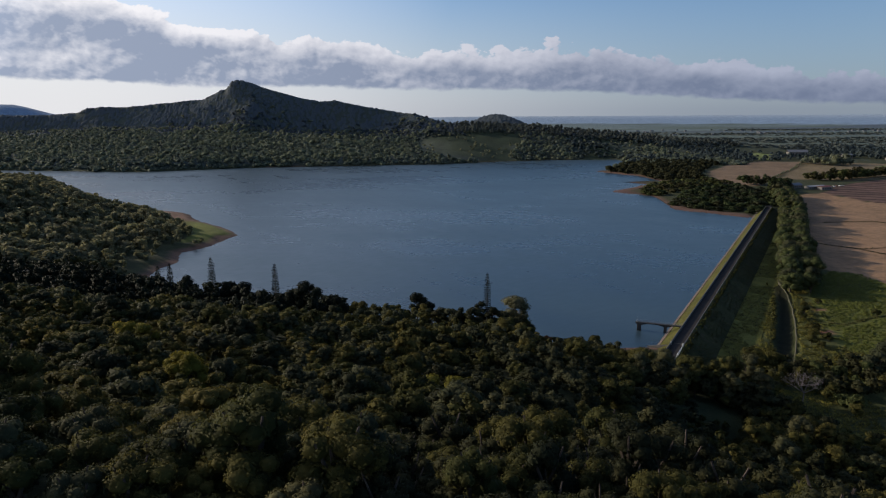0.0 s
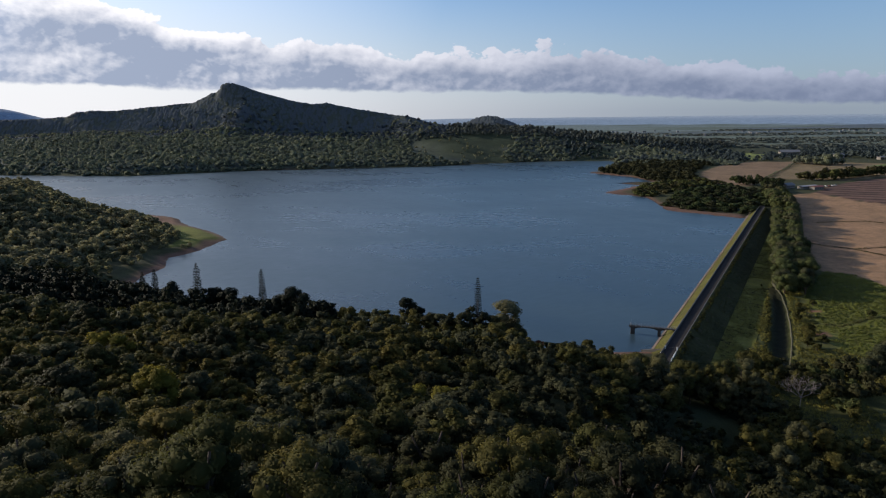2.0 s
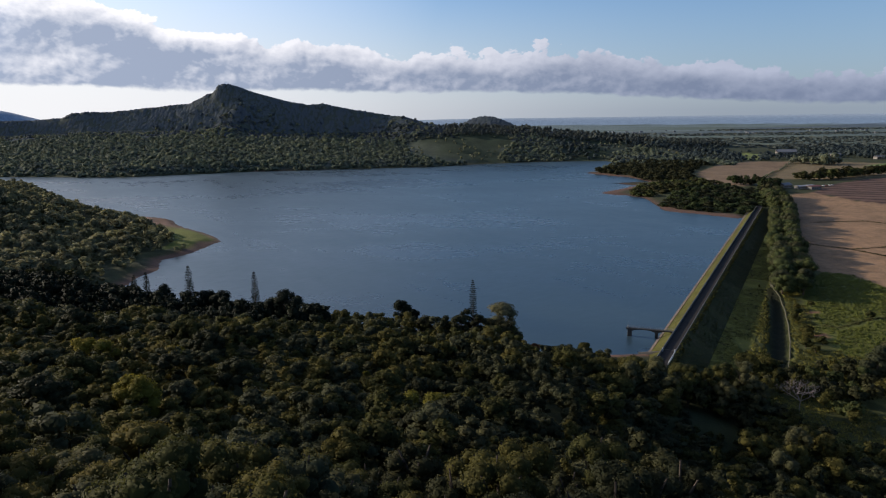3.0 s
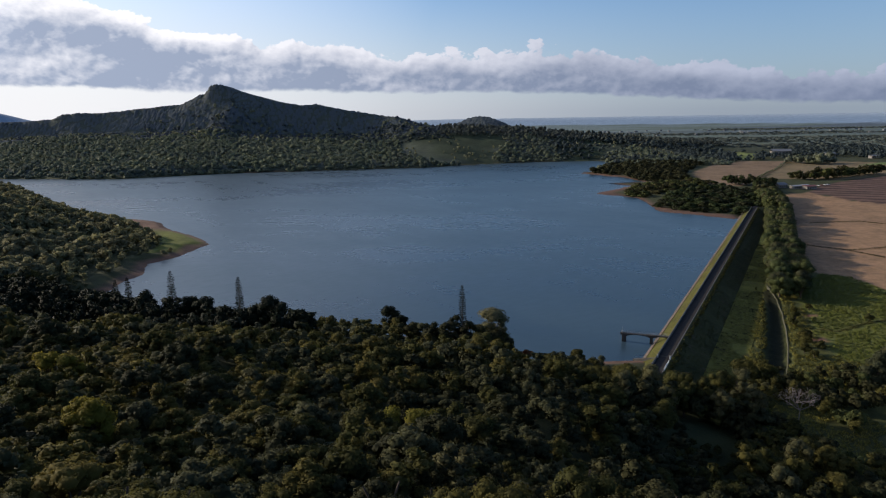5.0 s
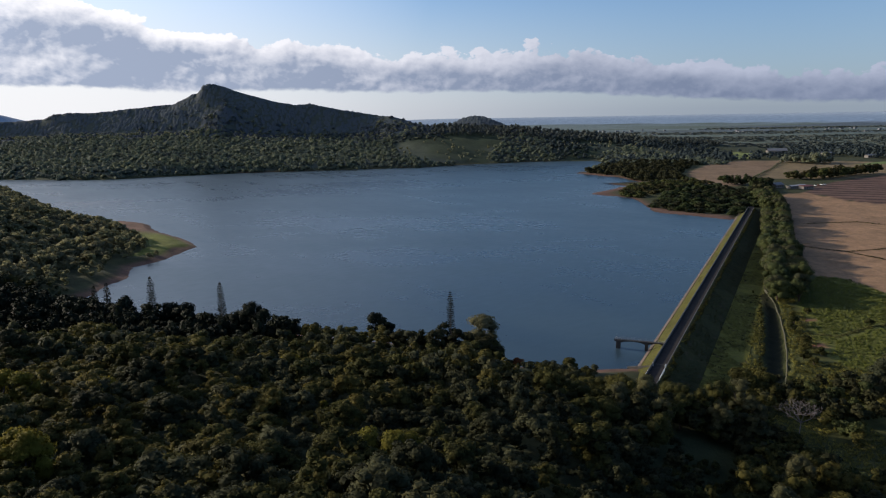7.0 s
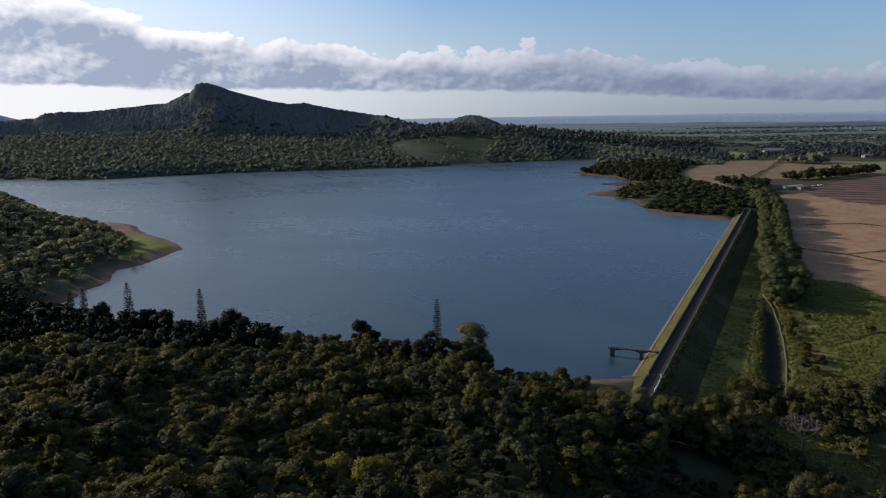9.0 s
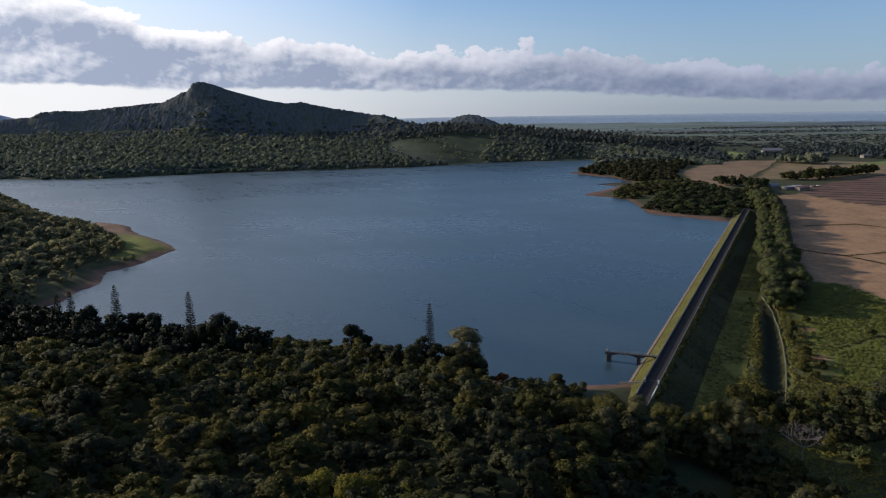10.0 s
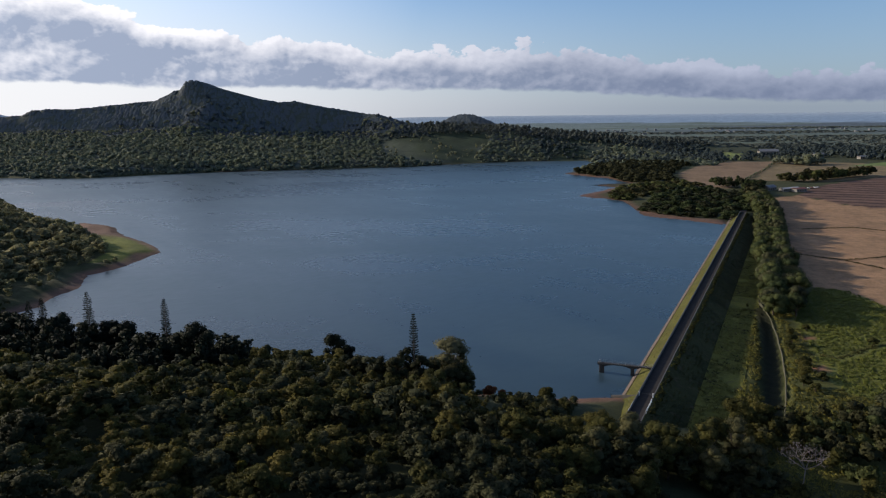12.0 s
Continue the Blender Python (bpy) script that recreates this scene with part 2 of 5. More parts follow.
def box(bm, centre, size, turn=None):
    """A box added to a bmesh."""
    m = Matrix.Translation(centre) @ (turn or Matrix()) @ Matrix.Diagonal((*size, 1))
    return bmesh.ops.create_cube(bm, size=1.0, matrix=m)


def tube(bm, a, b, r0, r1, sides=6):
    a, b = Vector(a), Vector(b)
    m = Matrix.Translation((a + b) / 2) @ (b - a).to_track_quat("Z", "Y").to_matrix().to_4x4()
    bmesh.ops.create_cone(bm, cap_ends=True, segments=sides, radius1=r0, radius2=r1, depth=(b - a).length, matrix=m)


def thing(name, at, label, category, group="", turn=0.0):
    ob = new(name)
    ob.matrix_basis = pose(*at, 0, 0, turn)
    ob.empty_display_size = 0.5
    return tagged(ob, label, category, group)


# ---- the lie of the land ----


def smooth(lo, hi, v):
    s = np.clip((np.asarray(v, float) - lo) / (hi - lo), 0, 1)
    return s * s * (3 - 2 * s)


def fbm(x, y, scale, octaves=4, seed=0):
    """Value noise between about -1 and 1, over arrays."""
    out, amp, total = 0.0, 1.0, 0.0
    for o in range(octaves):
        u, v = x / scale + 17.3 * o + seed, y / scale - 9.1 * o + seed * 1.7
        iu, iv = np.floor(u), np.floor(v)
        fu, fv = u - iu, v - iv
        fu, fv = fu * fu * (3 - 2 * fu), fv * fv * (3 - 2 * fv)

        def h(i, j):
            s = np.sin(i * 127.1 + j * 311.7 + seed * 13.7) * 43758.5453
            return (s - np.floor(s)) * 2 - 1
        out = out + amp * ((h(iu, iv) * (1 - fu) + h(iu + 1, iv) * fu) * (1 - fv) + (h(iu, iv + 1) * (1 - fu) + h(iu + 1, iv + 1) * fu) * fv)
        total, amp, scale = total + amp, amp * 0.5, scale * 0.5
    return out / total


def inside(poly, x, y):
    c = np.zeros(np.shape(x), bool)
    for (x0, y0), (x1, y1) in zip(poly, poly[1:] + poly[:1]):
        if y0 != y1:
            c ^= ((y0 > y) != (y1 > y)) & (x < (x1 - x0) * (y - y0) / (y1 - y0) + x0)
    return c


def edge(poly, x, y, closed=True):
    """Distance from a chain of points."""
    d = np.full(np.shape(x), 1e9)
    for (x0, y0), (x1, y1) in zip(poly, poly[1:] + (poly[:1] if closed else [])):
        ax, ay = x1 - x0, y1 - y0
        s = np.clip(((x - x0) * ax + (y - y0) * ay) / (ax * ax + ay * ay), 0, 1)
        d = np.minimum(d, np.hypot(x - x0 - s * ax, y - y0 - s * ay))
    return d


LAKE = [(76, 238), (239, 539.5), (215, 568), (198, 581), (190, 616), (195, 660), (196, 678), (172, 724), (215, 772), (222, 790), (200, 824), (250, 842), (240, 900), (208, 964),
        (250, 1040), (300, 1130), (292, 1198), (184, 1196), (85, 1166), (-9, 1114), (-185, 1085), (-309, 1059), (-381, 1026), (-450, 994), (-630, 1028), (-760, 1050),
        (-640, 950), (-495, 858), (-380, 717), (-298, 614), (-247, 561), (-254, 586), (-266, 603), (-244, 586), (-231, 579), (-219, 571), (-210, 553), (-196, 533), (-177, 514), (-159, 491), (-148, 472), (-151, 458), (-154, 430), (-165, 410), (-156, 384), (-160, 368), (-158, 349), (-166, 332), (-128, 304), (-90, 291), (-40, 280), (0, 266), (32, 243), (58, 237)]
# the dam: crest from D0 to D1
D0, D1 = Vector((67.8, 207.3)), Vector((274.0, 581.0))
D_LEN = (D1 - D0).length
D_U = (D1 - D0) / D_LEN
D_R = Vector((D_U.y, -D_U.x))
CREST = 3.0


def dam_xy(along, right):
    q = D0 + D_U * along + D_R * right
    return q.x, q.y


DITCH = [(171, 346), (158.8, 313), (150.5, 294), (137.6, 267.3), (126.6, 245.4), (120.5, 233)]
PATH_LINE = [(172, 347), (169.6, 338.9), (164, 320.8), (156.2, 299.7), (147.4, 279.4), (137.5, 258.3), (129.0, 241.9), (122.5, 230.4)]
RIDGE = [(-1400, 70), (-848, 76), (-790, 80), (-765, 90), (-680, 90), (-624, 96), (-512, 105), (-471, 124), (-458, 128), (-449, 140), (-438, 144.5), (-421, 143.5), (-408, 137), (-377, 129), (-311, 115), (-267, 108),
         (-234, 109), (-178, 97), (-123, 88), (-67, 80), (-22, 65), (22, 57), (100, 53), (185, 50), (262, 41), (328, 36), (405, 29), (482, 21), (700, 8), (900, 4)]


def shore(x, y):
    """Distance from the waterline: on land positive."""
    d = edge(LAKE, x, y) + 1.4 * fbm(x, y, 14.0, 3, 5)
    return np.where(inside(LAKE, x, y), -d, d)


def land(x, y):
    """The ground's height."""
    x, y = np.asarray(x, float), np.asarray(y, float)
    sd = shore(x, y)
    floor = np.interp(y, [0, 350, 750, 1100, 5000], [-4, -4, 4, 6, 6])
    left = smooth(-60, -150, x)
    yy = y - 30 * left
    hill = np.interp(yy, [-300, 0, 44, 70, 103, 149, 180, 220, 250, 275, 300], [63, 61, 54, 43, 32, 21, 15.5, 10, 8, 4, 1])
    hill = hill + np.clip(-50 - x, 0, 120) * 0.06 + 1.6 * fbm(x, y, 38.0, 3, 2)
    hill = hill + np.interp(x, [-170, -90, -50, -30, -10, 5], [4, 6.5, 8.5, 4.5, 1.5, 0]) * smooth(242, 172, y)
    down = smooth(8, 125, x)
    near = hill * (1 - down) + floor * down
    west = 30 * np.exp(-((y - 455) / 95) ** 2) * smooth(-188, -335, x) + 8 * smooth(-260, -420, x) + 7 * np.exp(-((y - 330) / 80) ** 2) * smooth(-160, -230, x)
    west = west + 2.5 + 2.0 * fbm(x, y, 60.0, 3, 4)
    rest = 3.0 + (floor - 3.0) * smooth(-150, 60, x)
    rest = rest * smooth(0, 60, sd) + 1.4 * fbm(x, y, 90.0, 3, 1) * smooth(420, 700, y)
    z = np.where(y < 330, near, rest)
    blend = smooth(300, 345, y)
    z = near * (1 - blend) + rest * blend
    z = z - 6.5 * np.exp(-(edge([(36, 108), (52, 132), (74, 152)], x, y, False) / 15) ** 2)
    z = np.where(x < -120, np.maximum(z, west * smooth(250, 330, y)), z)
    # far shore flats and the mountain behind them
    rim = 1440.0 + 0.08 * np.clip(-x - 400, 0, 900) - 70 * smooth(-120, 80, x)
    top = np.interp(x, [a for a, _ in RIDGE], [b for _, b in RIDGE]) - 6
    crest = top
    top = sum(np.interp(x + o, [a for a, _ in RIDGE], [b for _, b in RIDGE]) for o in (-75, -45, -15, 15, 45, 75)) / 6 - 6
    apron = np.minimum(42.0, top * 0.5) * smooth(330, -120, x)
    west_side = smooth(40, -150, x)
    foot = (rim - 0.85 * (top - apron)) * west_side + 1210 * (1 - west_side) + 8 * fbm(x, y, 120.0, 2, 6)
    rise = np.clip((y - 1050 - 0.13 * np.clip(x + 300, 0, 700)) / 300, 0, 1) * apron
    face = np.clip((y - foot) / (rim - foot), 0, 1)
    back = smooth(900, 0, y - rim)
    rib = x + 392 + (1420 - y) * 0.12
    spur = 13 * np.where(rib < 0, np.exp(-(rib / 40) ** 2), np.exp(-(rib / 24) ** 2)) * smooth(1290, 1360, y) * smooth(1440, 1385, y)
    gully = 2.0 * fbm(x, y * 0.35, 110.0, 2, 8) * np.minimum(1, face * 3) * smooth(0.0, 0.15, 1 - face)
    z = z + np.where(y < rim, rise + (top - apron) * face ** 0.95 + (crest - top) * smooth(0.55, 1.0, face) + spur + gully, crest * back)
    z = z + 63 * np.exp(-np.abs((x - 180) / 122) ** 1.9 - ((y - 2600) / 200) ** 2)
    z = z + 105 * np.exp(-np.abs((x + 2330) / 190) ** 1.8 - ((y - 3600) / 400) ** 2)
    # waterline, lake bed
    bank = np.where(sd > 0, 0.05 + sd * np.interp(sd, [0, 6, 40], [0.12, 0.22, 0.5]), np.maximum(sd * 0.2, -5) - 0.25)
    water_side = (x - D0.x) * D_R.x + (y - D0.y) * D_R.y
    along = (x - D0.x) * D_U.x + (y - D0.y) * D_U.y
    by_dam = (along > -20) & (along < D_LEN + 6) & (water_side > -1)
    z = np.where(by_dam & (sd > 0), z, np.minimum(z, bank))
    bluff = inside([(-206, 540), (-219, 571), (-244, 590), (-258, 598), (-250, 572), (-228, 552)], x, y)
    z = np.where(bluff, np.maximum(z, 2.3 * smooth(1.0, 5.0, sd)), z)
    # under the dam
    section = np.interp(water_side, [-14, -2.6, 2.6, 12, 24], [-3.4, CREST, CREST, -3.2, -4.3]) - 0.6
    z = np.where((along > np.where(water_side < -3, 30, 18)) & (along < D_LEN - 4) & (water_side > -10) & (water_side < 23.5), np.minimum(z, section), z)
    # the ditch below the dam
    wide = np.interp(y, [235, 267, 294, 313, 345], [3.7, 3.4, 2.7, 1.7, 0.9])
    z = z - 2.9 * smooth(wide + 0.7, wide - 0.9, edge(DITCH, x, y, False))
    # the plain rises to the skyline
    r = np.hypot(x, y)
    return z + 36 * smooth(3500, 4950, r)

# ---- the ground ----
FIELDS = {
    "plough": ([(376, 684), (397, 712), (448, 760), (540, 815), (620, 870), (640, 740), (398, 599), (382, 629)], (0.120, 0.074, 0.058), 1.0),
    "brown": ([(335, 667), (374, 680), (382, 627), (398, 598), (640, 740), (640, 500), (226, 337), (224, 365), (212, 371), (205, 391), (230, 451), (257, 510)], (0.255, 0.160, 0.095), 0.0),
    "green": ([(182, 340), (212, 371), (224, 365), (226, 337), (330, 380), (300, 230), (165, 225), (151, 244), (152, 262), (166, 298)], (0.105, 0.112, 0.028), 0.15),
    "tan": ([(411, 1002), (429, 1020), (473, 1054), (550, 1060), (387, 815), (331, 735), (301, 766), (341, 898)], (0.175, 0.120, 0.076), 0.0),
    "stubble": ([(552, 1048), (655, 990), (860, 1010), (700, 850), (548, 828), (461, 782), (432, 800), (388, 806)], (0.175, 0.132, 0.074), 0.25),
    "lime": ([(545, 1238), (569, 1214), (511, 1093), (490, 1112)], (0.16, 0.19, 0.06), 0.0),
    "lime_right": ([(600, 960), (690, 1020), (800, 1000), (690, 940)], (0.12, 0.16, 0.05), 0.0),
}
SPIT = [(-150, 472), (-160, 489), (-198, 530), (-219, 571), (-244, 590), (-266, 605), (-256, 572), (-240, 552), (-203, 497), (-176, 462), (-173, 428), (-158, 440)]


def axis(stops):
    out = [stops[0][0]]
    for (a, _), (b, step) in zip(stops, stops[1:]):
        n = max(1, round((b - a) / step))
        out += list(a + (b - a) * np.arange(1, n + 1) / n)
    return np.array(out)


gx = axis([(-5200, 0), (-2600, 200), (-1400, 60), (-700, 16), (-400, 8), (-270, 6), (-140, 3), (60, 5), (300, 2.8), (480, 6), (800, 14), (1600, 50), (5200, 200)])
gy = axis([(-2600, 0), (-600, 200), (-100, 50), (30, 10), (200, 5), (420, 2.8), (600, 4), (860, 6), (1240, 9), (1480, 8), (1700, 22), (2900, 60), (5200, 110)])
X, Y = np.meshgrid(gx, gy)
Z = land(X, Y)
SD = shore(X, Y)
soil = np.empty(X.shape + (3,))
soil[:] = (0.040, 0.045, 0.020)
furrow = np.zeros(X.shape)


def paint(mask, color):
    m = np.clip(mask, 0, 1)[..., None]
    soil[:] = soil * (1 - m) + np.array(color) * m


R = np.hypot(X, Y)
# haze is put into the far ground: its colours turn bluer with distance
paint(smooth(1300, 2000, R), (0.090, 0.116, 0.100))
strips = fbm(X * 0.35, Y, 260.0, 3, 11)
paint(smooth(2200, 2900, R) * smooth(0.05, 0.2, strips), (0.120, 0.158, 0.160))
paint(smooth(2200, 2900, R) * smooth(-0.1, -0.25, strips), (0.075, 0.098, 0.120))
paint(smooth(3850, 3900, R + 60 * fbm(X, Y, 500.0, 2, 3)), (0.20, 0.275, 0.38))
# paler towards the skyline, again haze put into the colour
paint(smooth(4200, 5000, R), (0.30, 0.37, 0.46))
paint(np.exp(-np.abs((X - 186) / 150) ** 2 - ((Y - 2600) / 300) ** 2) * 1.6, (0.070, 0.085, 0.085))
paint(smooth(6, 16, SD) * smooth(1000, 1020, Y) * (Y < 1700) * (X < 460), (0.062, 0.074, 0.064))
paint(smooth(82, 120, X + 12 * fbm(X, Y, 20.0, 3, 9)) * smooth(150, 215, Y) * smooth(470, 400, Y), (0.055, 0.060, 0.019))
# the hollow's shade is put into a darker ground colour
paint(((X > 40) & (X < 92) & (Y > 95) & (Y < 172)) * smooth(-0.5, 0.2, fbm(X, Y, 14.0, 3, 3)), (0.034, 0.038, 0.015))
# the shade inside the ditch is put into the ground colour
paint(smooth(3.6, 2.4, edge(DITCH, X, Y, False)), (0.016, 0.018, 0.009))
for poly, color, rows in FIELDS.values():
    m = inside(poly, X, Y)
    soil[m] = color
    furrow[m] = rows
paint(smooth(3.2, 1.2, np.hypot(X - 167, Y - 298)) + smooth(4.0, 1.5, np.hypot(X - 153, Y - 266)), (0.28, 0.13, 0.085))
for track in ([(240, 451), (248, 438), (262, 424), (287, 430), (340, 445)], [(262, 424), (275, 395)], [(291, 519), (327, 522), (345, 503)], [(544, 1049), (457, 917), (384, 809), (335, 744)]):
    paint(0.55 * smooth(2.4, 0.9, edge(track, X, Y, False)), (0.13, 0.085, 0.05))
reach = (np.hypot(X, Y) < 1300)
paint(reach * smooth(7.5, 3.0, (SD + 3 * fbm(X, Y, 18.0, 2, 7)) * np.where((X > 150) & (Y > 545), 0.34, 1.0)) * (Y > 225) * ~((X < -285) & (Y > 560)) * (1 - 0.8 * smooth(980, 1060, Y + 0.2 * X)), (0.115, 0.068, 0.052))
spit = inside(SPIT, X, Y) & (SD > 2.0)
paint(inside(SPIT, X, Y) * 1.0, (0.150, 0.088, 0.062))
paint(spit * smooth(526, 506, Y) * smooth(4, 8, SD + 5 * fbm(X, Y, 12.0, 3, 1)), (0.105, 0.118, 0.024))
hills = smooth(1150, 1180, Y) * smooth(1380, 1330, Y) * smooth(-110, 10, X + 60 * fbm(X, Y, 50.0, 2, 14)) * smooth(460, 380, X)
paint(hills * smooth(-0.25, 0.15, fbm(X, Y, 90.0, 3, 12)), (0.032, 0.044, 0.024))

ny, nx = X.shape
ids = np.arange(nx * ny).reshape(ny, nx)
quads = np.stack([ids[:-1, :-1], ids[:-1, 1:], ids[1:, 1:], ids[1:, :-1]], -1).reshape(-1, 4)
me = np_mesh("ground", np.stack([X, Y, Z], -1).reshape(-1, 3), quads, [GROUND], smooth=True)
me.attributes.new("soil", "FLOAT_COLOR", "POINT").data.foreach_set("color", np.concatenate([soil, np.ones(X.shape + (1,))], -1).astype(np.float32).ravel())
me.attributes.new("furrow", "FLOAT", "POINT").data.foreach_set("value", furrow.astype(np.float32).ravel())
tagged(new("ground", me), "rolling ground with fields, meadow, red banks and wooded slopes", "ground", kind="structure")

bm = bmesh.new()
ring = [Vector(q) for q in LAKE]
lake_vs = []
for k, q in enumerate(ring):
    e0, e1 = (q - ring[k - 1]).normalized(), (ring[(k + 1) % len(ring)] - q).normalized()
    out = Vector(((e0 + e1).y, -(e0 + e1).x)).normalized()
    lake_vs.append(bm.verts.new((*(q + out * (4.0 if k < 2 else 9.0)), 0)))
bmesh.ops.triangulate(bm, faces=[bm.faces.new(lake_vs)])
bmesh.ops.recalc_face_normals(bm, faces=bm.faces)
if sum(f.normal.z for f in bm.faces) < 0:
    bmesh.ops.reverse_faces(bm, faces=bm.faces)
tagged(part("water", bm, WATER), "rippled blue reservoir water between wooded banks", "water", kind="structure")

# ---- the dam ----


def dam_strip(name, profile, a, b, mat, parent, label="", step=12.0):
    """A prism along the dam: the cross-section runs from (right, height) to (right, height)."""
    bm = bmesh.new()
    n = max(1, round((b - a) / step))
    rings = []
    for k in range(n + 1):
        s = a + (b - a) * k / n
        rings.append([bm.verts.new((*dam_xy(s, r), h)) for r, h in profile])
    m = len(profile)
    for r0, r1 in zip(rings, rings[1:]):
        for i in range(m):
            bm.faces.new((r0[i], r0[(i + 1) % m], r1[(i + 1) % m], r1[i]))
    bm.faces.new(rings[0][::-1])
    bm.faces.new(rings[-1])
    bmesh.ops.recalc_face_normals(bm, faces=bm.faces)
    return part(name, bm, mat, parent, label)


def grass_material(name, a, b, c):
    m, n = material(name)
    at = place(n)
    u, v = n.noise(at, 0.12, 4.0, 0.6), n.noise(at, 1.1, 4.0, 0.65)
    col = n.mix(n.ramp(u, 0.35, 0.65), a, b)
    col = n.mix(n.ramp(v, 0.5, 0.75), col, c)
    bare = n.noise(at, 0.33, 5.0, 0.65)
    col = n.mix(n.ramp(bare, 0.54, 0.70, 0.0, 0.7), col, (0.085, 0.062, 0.040))
    return finish(m, n, col, 0.95, bump=v, strength=0.8, distance=0.4, spec=0.1)


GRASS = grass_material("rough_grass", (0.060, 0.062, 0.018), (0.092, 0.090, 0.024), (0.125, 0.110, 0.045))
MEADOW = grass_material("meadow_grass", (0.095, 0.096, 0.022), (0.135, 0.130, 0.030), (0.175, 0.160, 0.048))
# darker grass for the dry slope, whose shade is put into the colour
SCRUBBY_SHADE = grass_material("shaded_slope_grass", (0.032, 0.034, 0.012), (0.048, 0.048, 0.017), (0.070, 0.066, 0.026))
RIPRAP = plain("riprap", (0.13, 0.10, 0.08), 0.95, grain=0.9, amount=0.6)
dam = tagged(new("dam"), "grassed earth dam with an asphalt crest road and low parapets", "dam", kind="structure")
dam_strip("embankment", [(-14, -3.6), (-2.4, CREST - 0.05), (2.4, CREST - 0.05), (2.4, -6), (-14, -6)], 0, D_LEN, GRASS, dam)
dam_strip("downstream_slope", [(2.4, CREST - 0.05), (12, -3.0), (12, -6), (2.4, -6)], 0, D_LEN, SCRUBBY_SHADE, dam, "weedy slope below the crest road, shade in its colour")
dam_strip("toe_slope", [(12, -3.0), (24, -4.0), (24, -6), (12, -6)], 0, D_LEN, MEADOW, dam, "rough green grass at the slope's foot")
dam_strip("riprap", [(-11.6, -2.0), (-6.8, 0.68), (-6.8, 0.1), (-11.6, -2.7)], 30, D_LEN - 40, RIPRAP, dam, "loose red-brown stone along the waterline")
dam_strip("road", [(-2.0, CREST - 0.2), (-2.0, CREST + 0.05), (1.8, CREST + 0.05), (1.8, CREST - 0.2)], 0, D_LEN + 10, ASPHALT, dam, "grey asphalt crest road")
dam_strip("parapet", [(-2.3, CREST - 0.4), (-2.3, CREST + 1.0), (-2.02, CREST + 1.0), (-2.02, CREST - 0.4)], 8, D_LEN, CONCRETE_DARK, dam)
dam_strip("kerb", [(1.82, CREST - 0.3), (1.82, CREST + 0.16), (2.1, CREST + 0.16), (2.1, CREST - 0.3)], 8, D_LEN, CONCRETE_DARK, dam)

# ---- trees ----
CUBE = []
for k in range(3):
    for s in (-1, 1):
        q = []
        for a, b in ((-1, -1), (1, -1), (1, 1), (-1, 1)):
            p3 = [0, 0, 0]
            p3[k], p3[(k + 1) % 3], p3[(k + 2) % 3] = s, a * s, b
            q.append(p3)
        CUBE += [[q[0], q[1], q[2]], [q[0], q[2], q[3]]]
CUBE = np.array(CUBE, float) / math.sqrt(3)      # a small dark heart of 12 faces
OCTA = np.array([[(a, 0, 0), (0, b, 0), (0, 0, c)] if a * b * c > 0 else [(0, b, 0), (a, 0, 0), (0, 0, c)] for a in (-1, 1) for b in (-1, 1) for c in (-1, 1)], float)


GOLD = (1 + math.sqrt(5)) / 2
ICO_V = [p for a in (-1, 1) for b in (-GOLD, GOLD) for p in ((0, a, b), (a, b, 0), (b, 0, a))]
ICO = np.array([[p, q, s] if np.dot(np.cross(np.subtract(q, p), np.subtract(s, p)), p) > 0 else [p, s, q] for p, q, s in itertools.combinations(ICO_V, 3) if max(math.dist(p, q), math.dist(q, s), math.dist(p, s)) < 2.1]) / math.hypot(1, GOLD)


